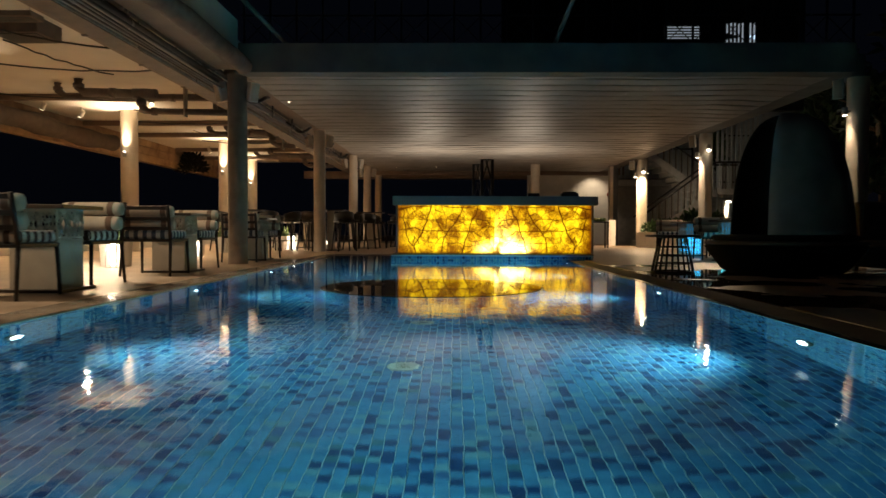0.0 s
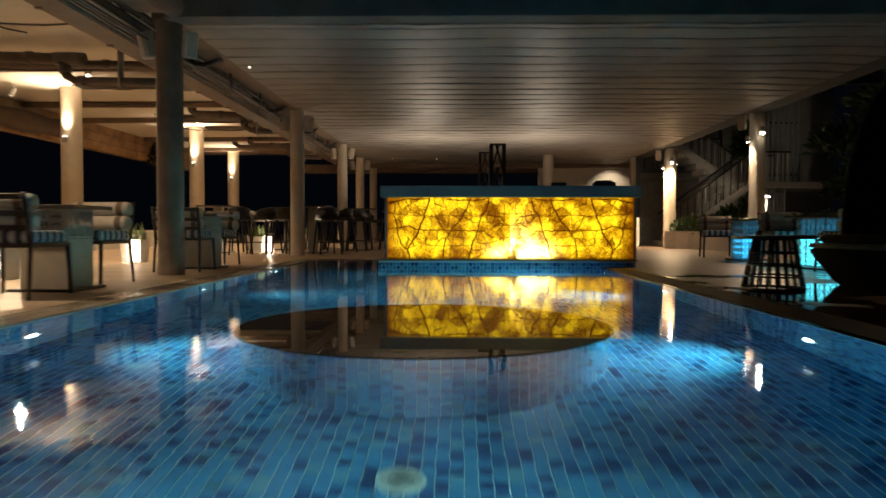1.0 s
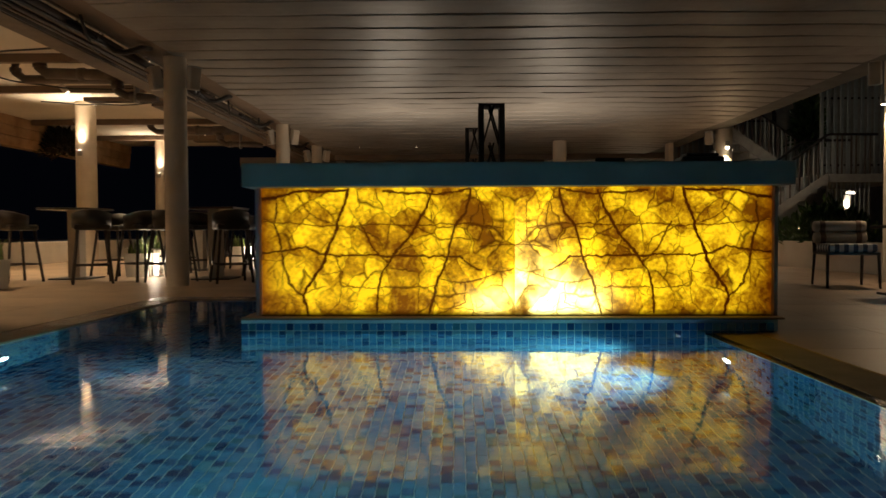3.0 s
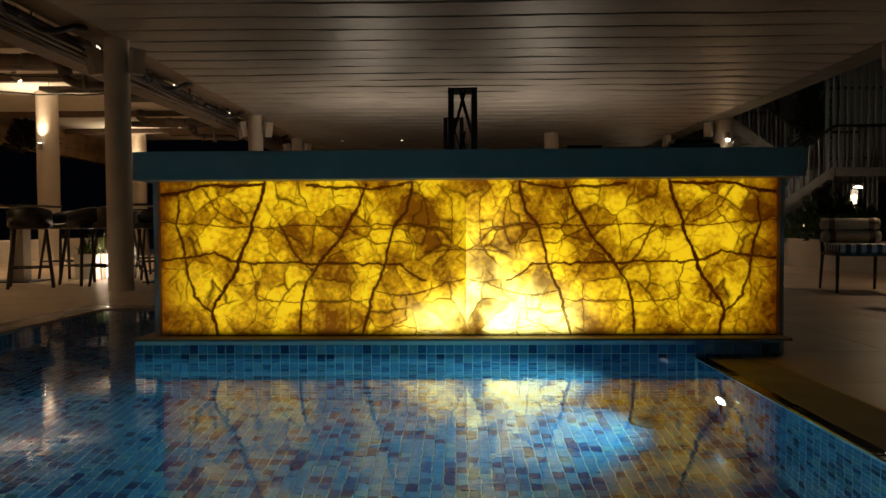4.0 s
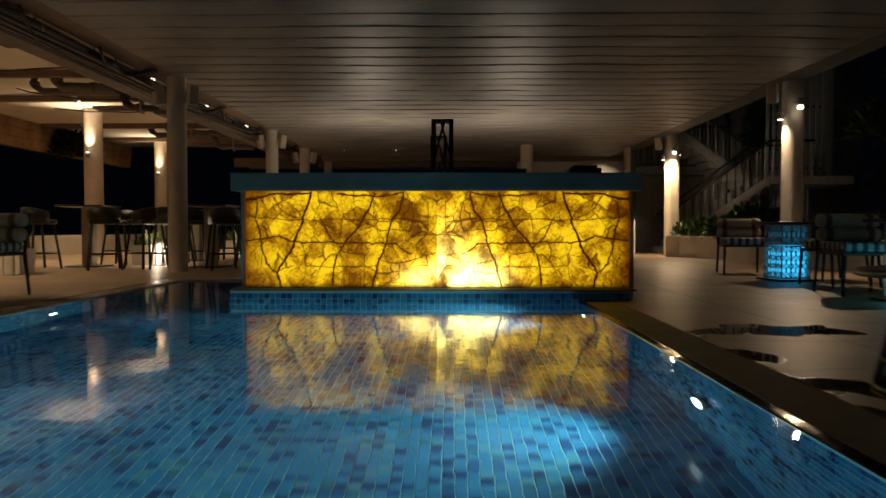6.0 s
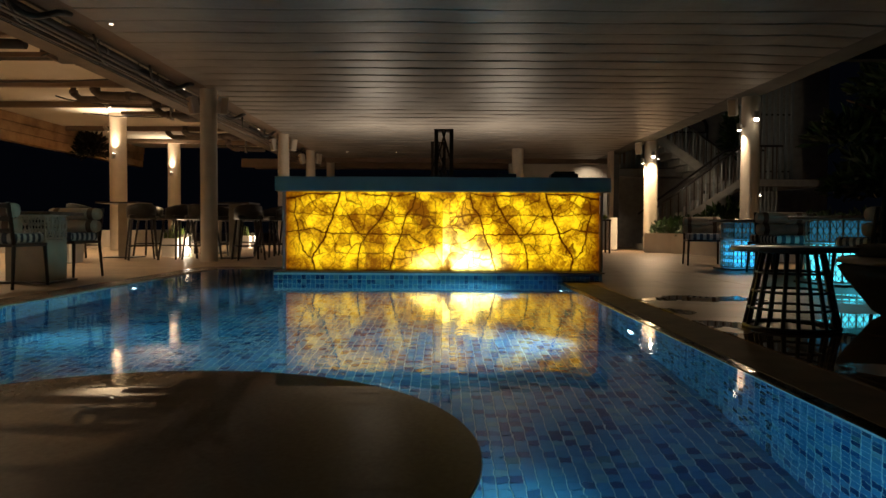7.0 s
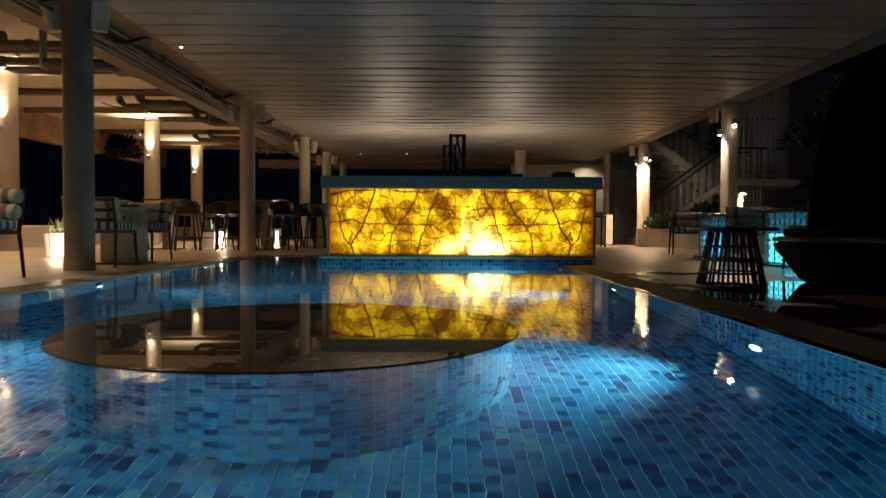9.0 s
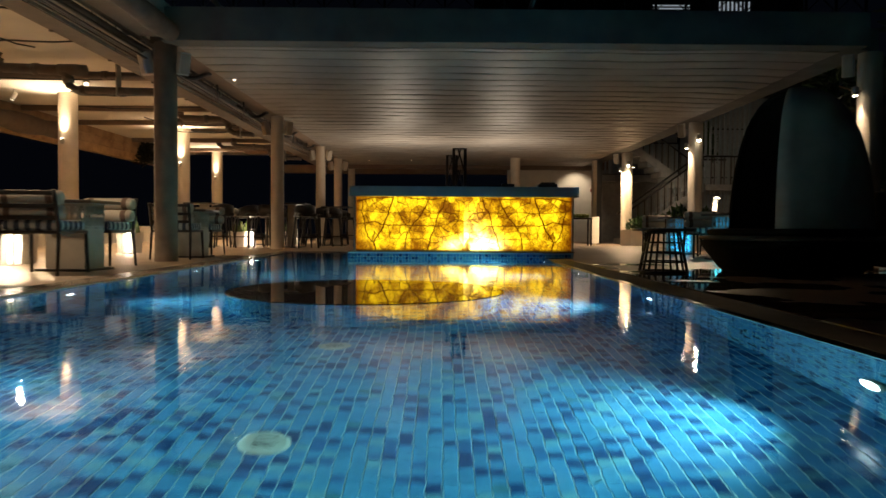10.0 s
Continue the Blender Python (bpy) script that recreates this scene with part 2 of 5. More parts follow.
def onyx_material():
    """Book-matched slab, lit from behind: veins mirrored about the seam at x = 0."""
    m = bpy.data.materials.new("backlit_onyx")
    m.use_nodes = True
    n, l = m.node_tree.nodes, m.node_tree.links
    b = n["Principled BSDF"]

    def op(kind, a, c=None, clamp=False):
        k = n.new("ShaderNodeMath")
        k.operation, k.use_clamp = kind, clamp
        for i, v in enumerate((a, c)):
            if v is None:
                continue
            if isinstance(v, (int, float)):
                k.inputs[i].default_value = v
            else:
                l.new(v, k.inputs[i])
        return k.outputs[0]

    def vec(kind, a, c=None, scale=None):
        k = n.new("ShaderNodeVectorMath")
        k.operation = kind
        for i, v in enumerate((a, c)):
            if v is None:
                continue
            if isinstance(v, tuple):
                k.inputs[i].default_value = v
            else:
                l.new(v, k.inputs[i])
        if scale is not None:
            if isinstance(scale, (int, float)):
                k.inputs["Scale"].default_value = scale
            else:
                l.new(scale, k.inputs["Scale"])
        return k.outputs["Value" if kind in ("DOT_PRODUCT", "DISTANCE") else "Vector"]

    def noise_of(v, scale, detail, colour=False):
        k = n.new("ShaderNodeTexNoise")
        k.inputs["Scale"].default_value, k.inputs["Detail"].default_value = scale, detail
        l.new(v, k.inputs["Vector"])
        return k.outputs["Color" if colour else "Fac"]

    co = n.new("ShaderNodeTexCoord").outputs["Object"]
    sx = n.new("ShaderNodeSeparateXYZ")
    l.new(co, sx.inputs[0])
    u = op("ABSOLUTE", sx.outputs[0])
    cb = n.new("ShaderNodeCombineXYZ")
    l.new(u, cb.inputs[0])
    l.new(sx.outputs[2], cb.inputs[2])
    flat = cb.outputs[0]

    def warped(steps):
        p = flat
        for scale, detail, amount in steps:
            p = vec("ADD", p, vec("SCALE", vec("SUBTRACT", noise_of(flat, scale, detail, True), (0.5, 0.5, 0.5)), None, amount))
        return vec("MULTIPLY", p, (1.0, 0.0, 1.0))

    wander = warped(((9, 3, 0.05), (38, 3, 0.022)))
    fray = warped(((5, 2, 0.14), (22, 3, 0.026)))

    def cracks(scale, width):
        v = n.new("ShaderNodeTexVoronoi")
        v.feature = "DISTANCE_TO_EDGE"
        v.inputs["Scale"].default_value = scale
        l.new(fray, v.inputs["Vector"])
        return op("SUBTRACT", 1, op("DIVIDE", v.outputs["Distance"], width), True)

    thick = op("ADD", op("MULTIPLY", noise_of(flat, 11, 3), 1.1), 0.45)
    state = {}

    def vein(width, strength, *run):
        """One vein, in metres from the seam and from the foot."""
        near = None
        # each vein waits for the one before it, which keeps few values alive at a time
        here = vec("ADD", wander, vec("SCALE", (1e-9, 0.0, 1e-9), None, state["line"])) if state else wander
        for (x0, z0), (x1, z1) in zip(run, run[1:]):
            dx, dz = x1 - x0, z1 - z0
            ll = dx * dx + dz * dz
            q = vec("SUBTRACT", here, (x0, 0.0, z0))
            t = op("MULTIPLY", vec("DOT_PRODUCT", q, (dx / ll, 0.0, dz / ll)), 1.0, True)
            d = vec("DISTANCE", q, vec("SCALE", (dx, 0.0, dz), None, t))
            near = d if near is None else op("MINIMUM", near, d)
        line = op("MULTIPLY", op("MULTIPLY", op("SUBTRACT", 1, op("DIVIDE", near, op("MULTIPLY", thick, width)), True), 2.2, True), strength ** 0.7)
        halo = op("MULTIPLY", op("SUBTRACT", 1, op("DIVIDE", near, width * 4.5), True), strength)
        state["line"] = op("MAXIMUM", state["line"], line) if state else line
        state["halo"] = op("MAXIMUM", state["halo"], halo) if "halo" in state else halo

    vein(0.014, 1.0, (1.15, 0.88), (1.17, 0.77), (1.215, 0.67), (1.24, 0.57), (1.295, 0.45), (1.34, 0.325), (1.41, 0.24), (1.46, 0.14), (1.43, 0.0))
    vein(0.010, 0.9, (1.64, 0.78), (1.655, 0.64), (1.62, 0.52), (1.615, 0.44), (1.585, 0.31), (1.56, 0.225), (1.46, 0.14))
    vein(0.009, 0.9, (1.775, 0.424), (1.636, 0.45), (1.437, 0.474), (1.338, 0.424), (1.17, 0.414), (0.907, 0.42), (0.675, 0.414), (0.377, 0.407), (0.24, 0.308))
    vein(0.010, 0.95, (0.57, 0.87), (0.593, 0.77), (0.66, 0.656), (0.725, 0.54), (0.84, 0.417), (0.907, 0.308), (0.95, 0.19), (0.96, 0.02))
    vein(0.011, 0.95, (0.305, 0.87), (0.338, 0.705), (0.41, 0.623), (0.444, 0.49), (0.49, 0.325), (0.533, 0.258), (0.55, 0.16), (0.593, 0.0))
    vein(0.011, 1.0, (1.77, 0.81), (1.636, 0.82), (1.52, 0.854), (1.338, 0.86), (1.156, 0.87))
    vein(0.010, 0.9, (0.907, 0.86), (0.808, 0.854), (0.675, 0.844), (0.477, 0.844), (0.305, 0.87))
    vein(0.008, 0.8, (1.073, 0.64), (1.023, 0.556), (0.974, 0.457), (0.874, 0.374))
    vein(0.006, 0.7, (1.775, 0.656), (1.6, 0.646), (1.338, 0.62), (1.106, 0.62), (0.874, 0.63), (0.675, 0.62), (0.344, 0.64), (0.08, 0.6))
    vein(0.006, 0.7, (1.503, 0.838), (1.437, 0.738), (1.354, 0.672), (1.232, 0.62))
    vein(0.006, 0.65, (1.238, 0.424), (1.205, 0.325), (1.205, 0.21), (0.974, 0.192), (0.675, 0.2), (0.543, 0.2))
    vein(0.006, 0.7, (0.526, 0.258), (0.377, 0.225), (0.278, 0.242), (0.146, 0.29), (0.013, 0.325))
    vein(0.006, 0.65, (0.26, 0.86), (0.21, 0.656), (0.245, 0.52), (0.344, 0.54), (0.51, 0.523), (0.675, 0.606))
    vein(0.006, 0.65, (0.245, 0.48), (0.013, 0.49))
    vein(0.006, 0.6, (0.344, 0.225), (0.344, 0.093), (0.54, 0.01))
    vein(0.005, 0.55, (0.66, 0.29), (0.665, 0.02))
    vein(0.005, 0.55, (1.32, 0.28), (1.19, 0.31), (1.21, 0.09), (1.30, 0.02))
    vein(0.006, 0.6, (0.16, 0.86), (0.08, 0.78), (0.08, 0.5))

    patchy = op("MULTIPLY", op("SUBTRACT", noise_of(flat, 4.5, 2), 0.36), 5.0, True)
    sparse = op("MULTIPLY", op("SUBTRACT", noise_of(flat, 7.5, 2), 0.46), 6.0, True)
    net = op("MAXIMUM", op("MULTIPLY", op("MULTIPLY", cracks(5.6, 0.045), patchy), 0.95), op("MULTIPLY", op("MULTIPLY", cracks(11.0, 0.06), sparse), 0.75))
    veins = op("MAXIMUM", state["line"], net)
    cell = n.new("ShaderNodeTexVoronoi")
    cell.inputs["Scale"].default_value = 5.6
    l.new(fray, cell.inputs["Vector"])
    cs = n.new("ShaderNodeSeparateXYZ")
    l.new(cell.outputs["Color"], cs.inputs[0])
    drift = vec("ADD", co, (3.7, 0.0, 1.3))
    cloud = noise_of(drift, 3.6, 3)
    mott = noise_of(drift, 42, 5)
    tone = op("ADD", op("ADD", op("MULTIPLY", cloud, 0.62), op("MULTIPLY", mott, 0.24)), op("MULTIPLY", cs.outputs[0], 0.12))
    tone = op("SUBTRACT", tone, op("MULTIPLY", op("MULTIPLY", state["halo"], state["halo"]), 0.07))
    r = n.new("ShaderNodeValToRGB")
    e = r.color_ramp.elements
    e[0].position, e[0].color = 0.385, (0.17, 0.055, 0.001, 1)
    e[1].position, e[1].color = 0.57, (1.0, 0.62, 0.009, 1)
    k = e.new(0.475)
    k.color = (0.5, 0.245, 0.003, 1)
    l.new(tone, r.inputs[0])
    mix = n.new("ShaderNodeMix")
    mix.data_type = "RGBA"
    mix.inputs[7].default_value = (0.045, 0.008, 0.0, 1)
    l.new(r.outputs[0], mix.inputs[6])
    l.new(veins, mix.inputs[0])

    # the tube behind the slab burns through near its foot beside the seam
    def spot(cx, cz, wx, wz):
        ax = op("DIVIDE", op("SUBTRACT", sx.outputs[0], cx), wx)
        az = op("DIVIDE", op("SUBTRACT", sx.outputs[2], cz), wz)
        return op("POWER", 2.718, op("MULTIPLY", op("ADD", op("MULTIPLY", ax, ax), op("MULTIPLY", az, az)), -1))

    right = op("GREATER_THAN", sx.outputs[0], 0.0)
    heat = op("ADD", op("MULTIPLY", spot(0.34, 0.09, 0.32, 0.22), 4.2), op("MULTIPLY", spot(0.1, 0.27, 0.26, 0.42), op("MULTIPLY", right, 2.2)))
    heat = op("ADD", heat, op("MULTIPLY", spot(-0.14, 0.1, 0.26, 0.15), 2.6))
    heat = op("MULTIPLY", heat, op("ADD", op("MULTIPLY", op("SUBTRACT", cloud, 0.25), 2.6), op("MULTIPLY", cs.outputs[1], 0.3)))
    side = op("DIVIDE", op("SUBTRACT", 1.76, u), 0.28, True)
    edge = op("MULTIPLY", op("ADD", op("MULTIPLY", side, 0.4), 0.6), op("DIVIDE", op("SUBTRACT", sx.outputs[2], 0.004), 0.045, True))
    power = op("MULTIPLY", op("ADD", heat, 1.2), edge)
    hot = n.new("ShaderNodeMix")
    hot.data_type = "RGBA"
    hot.inputs[7].default_value = (1, 0.88, 0.22, 1)
    rim = n.new("ShaderNodeMix")
    rim.data_type, rim.blend_type = "RGBA", "MULTIPLY"
    rim.inputs[7].default_value = (0.45, 0.2, 0.1, 1)
    l.new(op("POWER", op("SUBTRACT", 1, side), 2.0), rim.inputs[0])
    l.new(mix.outputs[2], rim.inputs[6])
    l.new(rim.outputs[2], hot.inputs[6])
    l.new(op("MULTIPLY", op("POWER", op("MULTIPLY", heat, 0.3, True), 2.0), op("SUBTRACT", 1, op("MULTIPLY", veins, 0.9)), True), hot.inputs[0])
    l.new(hot.outputs[2], b.inputs["Emission Color"])
    l.new(power, b.inputs["Emission Strength"])
    b.inputs["Base Color"].default_value = (0.05, 0.025, 0.006, 1)
    b.inputs["Roughness"].default_value = 0.2
    return m


M_ONYX = onyx_material()

# ---- mesh helpers ----


def add_box(bm, x0, x1, y0, y1, z0, z1, bevel=0.0):
    r = bmesh.ops.create_cube(bm, size=1, matrix=Matrix.Translation(((x0 + x1) / 2, (y0 + y1) / 2, (z0 + z1) / 2)) @ Matrix.Diagonal((x1 - x0, y1 - y0, z1 - z0, 1)))
    if bevel:
        edges = list({e for v in r["verts"] for e in v.link_edges})
        bmesh.ops.bevel(bm, geom=edges, offset=bevel, segments=2, affect="EDGES", profile=0.5)
    return bm


def box(x0, x1, y0, y1, z0, z1, bevel=0.004):
    return add_box(bmesh.new(), x0, x1, y0, y1, z0, z1, bevel)


def add_lathe(bm, profile, cx=0, cy=0, seg=24, cap=True):
    rings = []
    for r, z in profile:
        rings.append([bm.verts.new((cx + r * math.cos(2 * math.pi * i / seg), cy + r * math.sin(2 * math.pi * i / seg), z)) for i in range(seg)])
    for a, b in zip(rings, rings[1:]):
        for i in range(seg):
            bm.faces.new((a[i], a[(i + 1) % seg], b[(i + 1) % seg], b[i]))
    for f in bm.faces:
        f.smooth = True
    if cap:
        for ring in (list(reversed(rings[0])), rings[-1]):
            f = bm.faces.new([bm.verts.new(v.co) for v in ring])
            f.smooth = False
    return bm


def lathe(profile, cx=0, cy=0, seg=24):
    return add_lathe(bmesh.new(), profile, cx, cy, seg)


def add_tube(bm, points, radius, seg=8):
    pts = [Vector(p) for p in points]
    rings = []
    for i, p in enumerate(pts):
        d = (pts[min(i + 1, len(pts) - 1)] - pts[max(i - 1, 0)]).normalized()
        side = d.cross(Vector((0, 0, 1)))
        if side.length < 1e-3:
            side = d.cross(Vector((0, 1, 0)))
        side.normalize()
        up = side.cross(d)
        r = radius[i] if isinstance(radius, (list, tuple)) else radius
        rings.append([bm.verts.new(p + (side * math.cos(2 * math.pi * k / seg) + up * math.sin(2 * math.pi * k / seg)) * r) for k in range(seg)])
    for a, b in zip(rings, rings[1:]):
        for k in range(seg):
            bm.faces.new((a[k], a[(k + 1) % seg], b[(k + 1) % seg], b[k])).smooth = True
    bm.faces.new(list(reversed(rings[0])))
    bm.faces.new(rings[-1])
    return bm


def tube(points, radius, seg=8):
    return add_tube(bmesh.new(), points, radius, seg)


def part(name, bm, mat, parent=None, label="", m=None):
    me = bpy.data.meshes.new(name)
    bmesh.ops.recalc_face_normals(bm, faces=bm.faces)
    bm.to_mesh(me)
    bm.free()
    me.materials.append(mat)
    ob = new(name, me)
    if parent:
        ob.parent = parent
    if m:
        ob.matrix_local = m
    if label:
        ob["label"] = label
    return ob


def empty(name, label, category, m=None, group="", kind=""):
    ob = tagged(new(name), label, category, group, kind)
    ob.empty_display_size = 0.1
    if m:
        ob.matrix_world = m
    return ob


def setting(name, bm, mat, label, category=""):
    return tagged(part(name, bm, mat), label, category or name.split("_")[0], kind="structure")


def rod(a, b, r, seg=6):
    return tube((a, b), r, seg)

# ---- structure ----
DECK = 0.012
ground = bmesh.new()
add_box(ground, -400, 400, -400, 400, -3.0, -2.6)
setting("ground", ground, M_NIGHT, "dark ground far beyond the terrace at night")


def deck_piece(name, x0, x1, y0, y1):
    return setting(name, box(x0, x1, y0, y1, -1.5, DECK - 0.006, 0), M_JOINT, "sand-coloured stone pool deck with fine joints", "floor")


DECKS = [deck_piece("floor_west", -10.5, POOL_L - 0.04, -6, 34), deck_piece("floor_east", POOL_R + 0.06, 16, -6, 34),
         deck_piece("floor_north", LOBE_R + 0.1, POOL_R + 0.06, 13.7, 34), deck_piece("floor_lobe", POOL_L - 0.04, LOBE_R + 0.1, LOBE_N + 0.04, 34),
         deck_piece("floor_south", POOL_L - 0.04, POOL_R + 0.06, -6, POOL_S - 0.04)]

# pool shell (grout body behind the tiles) and water
shell = bmesh.new()
add_box(shell, POOL_L - 0.3, POOL_R + 0.3, POOL_S - 0.3, LOBE_N + 0.3, DEEP - 0.2, DEEP)
add_box(shell, POOL_L - 0.04, POOL_L, POOL_S, LOBE_N, DEEP, -0.004)
add_box(shell, POOL_R, POOL_R + 0.06, POOL_S, POOL_N, DEEP, -0.004)
add_box(shell, POOL_L, POOL_R, POOL_S - 0.04, POOL_S, DEEP, -0.004)
add_box(shell, LOBE_R, POOL_R, POOL_N, POOL_N + 0.04, DEEP, 0.1)
add_box(shell, LOBE_R, LOBE_R + 0.04, POOL_N + 0.04, LOBE_N, DEEP, -0.004)
add_box(shell, POOL_L, LOBE_R, LOBE_N, LOBE_N + 0.04, DEEP, -0.004)
setting("pool_shell", shell, M_GROUT, "pale grouted pool basin behind the mosaic", "pool")

water = bmesh.new()
for x0, x1, y0, y1 in ((POOL_L, POOL_R, POOL_S, POOL_N), (POOL_L, LOBE_R, POOL_N, LOBE_N)):
    vs = [water.verts.new(p) for p in ((x0, y0, 0), (x1, y0, 0), (x1, y1, 0), (x0, y1, 0))]
    water.faces.new(vs)
ob = setting("water", water, M_WATER, "calm clear pool water mirroring the lit bar", "water")

# coping round the pool
cop = empty("trim_coping", "wet stone coping round the pool edge", "coping", kind="structure")


def coping(x0, x1, y0, y1, mat=M_COPING):
    part("coping_stone", box(x0, x1, y0, y1, -0.05, DECK + 0.002 if mat == M_COPING else 0.004, 0.006), mat, cop)


yy = POOL_S
while yy < LOBE_N - 0.05:
    coping(POOL_L - 0.3, POOL_L - 0.001, yy, min(yy + 0.596, LOBE_N))
    if yy < POOL_N - 0.3:
        coping(POOL_R + 0.001, POOL_R + 0.34, yy, min(yy + 0.596, POOL_N), M_GUTTER)
    yy += 0.6
for k in range(3):
    coping(POOL_L - 0.3 + k * 0.56, POOL_L - 0.3 + k * 0.56 + 0.556, LOBE_N + 0.002, LOBE_N + 0.3)

# soffit over the pool: folded sheet with ribs across
SOF_W, SOF_E, SOF_S, SOF_N, SOF_Z = -2.75, 6.2, 10.85, 28.0, 2.92
PITCH = 0.45
bm = bmesh.new()
rows = []
xs = np.linspace(SOF_W, SOF_E, 40)
y = SOF_S - 0.21
prof = ((0.0, 0.0), (0.3, -0.002), (0.6, 0.002), (0.8, 0.004), (0.92, 0.008), (0.975, 0.011))
k = 0
while y < SOF_N:
    for f, dz in prof:
        rr = []
        if y + f * PITCH < SOF_S:
            continue
        for x in xs:
            sag = 0.02 * noise.noise((x * 0.8, y * 0.4, 0)) + 0.008 * noise.noise((x * 2.4, y * 2.0, 4)) - 0.03 * max(0, (x - 5.4) / 0.8) * abs(math.sin((y - 11) * math.pi / 6)) ** 0.7
            rr.append(bm.verts.new((x, y + f * PITCH, SOF_Z + dz + sag)))
        rows.append(rr)
    y += PITCH
for a, b in zip(rows, rows[1:]):
    for i in range(len(xs) - 1):
        bm.faces.new((a[i], a[i + 1], b[i + 1], b[i]))
ob = setting("ceiling_pool", bm, M_SOFFIT, "pale ribbed metal soffit over the pool bar", "ceiling")
so = ob.modifiers.new("thickness", "SOLIDIFY")
so.thickness, so.offset = 0.01, 1
setting("ceiling_deck", box(SOF_W, SOF_E, SOF_S, SOF_N, SOF_Z + 0.07, SOF_Z + 0.3), M_FASCIA, "grey upper floor slab over the soffit", "ceiling")
setting("beam_front", box(SOF_W - 0.1, SOF_E + 0.2, SOF_S - 0.3, SOF_S - 0.01, SOF_Z - 0.02, SOF_Z + 0.42, 0.01), M_FASCIA, "grey front edge beam of the upper terrace", "beam")
setting("beam_west", box(-3.1, SOF_W - 0.005, SOF_S - 0.01, 29.8, SOF_Z + 0.01, SOF_Z + 0.3, 0.01), M_BEAM, "taupe painted beam along the terrace columns", "beam")
setting("beam_east", box(SOF_E + 0.005, SOF_E + 0.5, SOF_S - 0.005, 27.9, SOF_Z + 0.0, SOF_Z + 0.3, 0.01), M_FASCIA, "taupe edge beam on the garden side", "beam")
setting("beam_north", box(-2.7, 7.2, SOF_N + 0.01, SOF_N + 0.3, SOF_Z - 0.15, SOF_Z + 0.3, 0.01), M_BEAM, "taupe beam at the back of the bar", "beam")

# terrace ceiling
TZ = 3.42
setting("ceiling_terrace", box(-10.2, -3.11, -6.0, 29.8, TZ, TZ + 0.25, 0), M_SLAB, "warm white terrace ceiling lit from the columns", "ceiling")
k = 0
for by in (14.9, 18.5, 20.8, 24.6, 27.4):
    setting("beam_cross_%d" % k, box(-9.4, -3.12, by - 0.06, by + 0.06, TZ - 0.13, TZ - 0.002, 0.01), M_BEAM, "taupe cross beam under the terrace ceiling", "beam")
    k += 1
fascia = empty("beam_outer", "weathered timber board fascia along the terrace edge", "beam", kind="structure")
for i in range(3):
    y0 = -6.0
    while y0 < 29.7:
        y1 = min(29.8, y0 + 4.6 + 1.1 * ((i * 7 + int(y0 + 8)) % 3))
        part("board", box(-9.75 + 0.012 * (i % 2), -9.5 + 0.03 * i, y0 + 0.004, y1, 2.72 + i * 0.232, 2.72 + i * 0.232 + 0.226, 0.006), M_TIMBER, fascia)
        y0 = y1
blind = tagged(part("rolled_blind", tube([(-9.27, y, 2.98 + 0.03 * math.sin(y * 1.3)) for y in np.linspace(-5.8, 19.8, 44)], [0.225 + 0.022 * math.sin(k * 1.9) + 0.012 * math.sin(k * 4.3) for k in range(44)], 14), material("canvas_blind", (0.12, 0.085, 0.06), 0.9, vary=0.15, scale=5, bump=0.4, grain=60)), "rolled canvas blind hung along the terrace fascia", "blind")

# columns
columns = []


def column(x, y, r, top, name, mat=M_COLUMN, label="cream painted round concrete column"):
    th = empty(name, label, "column", pose(x, y, DECK - 0.004), "columns")
    part("shaft", lathe(((r + 0.004, 0), (r + 0.004, 0.1), (r, 0.11), (r, top - DECK)), seg=28), mat, th)
    return th


INNER_X = -2.79
column(INNER_X - 0.1, 10.84, 0.148, SOF_Z + 0.008, "column", M_COLUMN_SHADED, "mottled round column at the pool edge, shade put into its brown paint")
for y in (16.82, 22.36, 25.9, 29.6):
    column(INNER_X, y, 0.14, SOF_Z + 0.008, "column")
for x, y in OUTER:
    column(x, y, 0.2, TZ, "column")
for x, y in GARDEN:
    column(x, y, 0.155 if y < 20 else 0.175, SOF_Z - 0.002, "column")
column(3.35, 25.2, 0.17, SOF_Z, "column")


def sconce(x, y, z, ax, ay, up=True, dome=False):
    th = empty("wall_sconce", "small cylindrical metal sconce glowing on a column", "sconce", pose(x, y, z))
    part("housing", lathe(((0.035, -0.06), (0.045, -0.05), (0.045, 0.05), (0.035, 0.06)), seg=16), M_GALV, th)
    part("lens", lathe(((0.032, 0.062 if up else -0.068), (0.032, 0.068 if up else -0.062)), seg=16), M_LAMP, th, "glowing warm lens")
    if dome:
        part("dome", lathe(((0.04, -0.07), (0.042, -0.085), (0.03, -0.108), (0.008, -0.116)), seg=16), M_LAMP, th, "glowing glass dome")
    part("bracket", rod((0, 0, 0), (ax, ay, 0), 0.012), M_GALV, th)


for x, y in OUTER:
    sconce(x + 0.02, y - 0.3, 2.33, 0, 0.105)
for x, y in GARDEN:
    sconce(x - (0.222 if 12 < y < 20 else 0.235), y - 0.06, 2.39, 0.08, 0, False)
    if y > 12:
        sconce(x - 0.04, y - 0.31, 2.56, 0, 0.15, False, True)
# Invented housing for the spot that brightens the stair.
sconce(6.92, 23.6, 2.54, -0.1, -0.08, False)

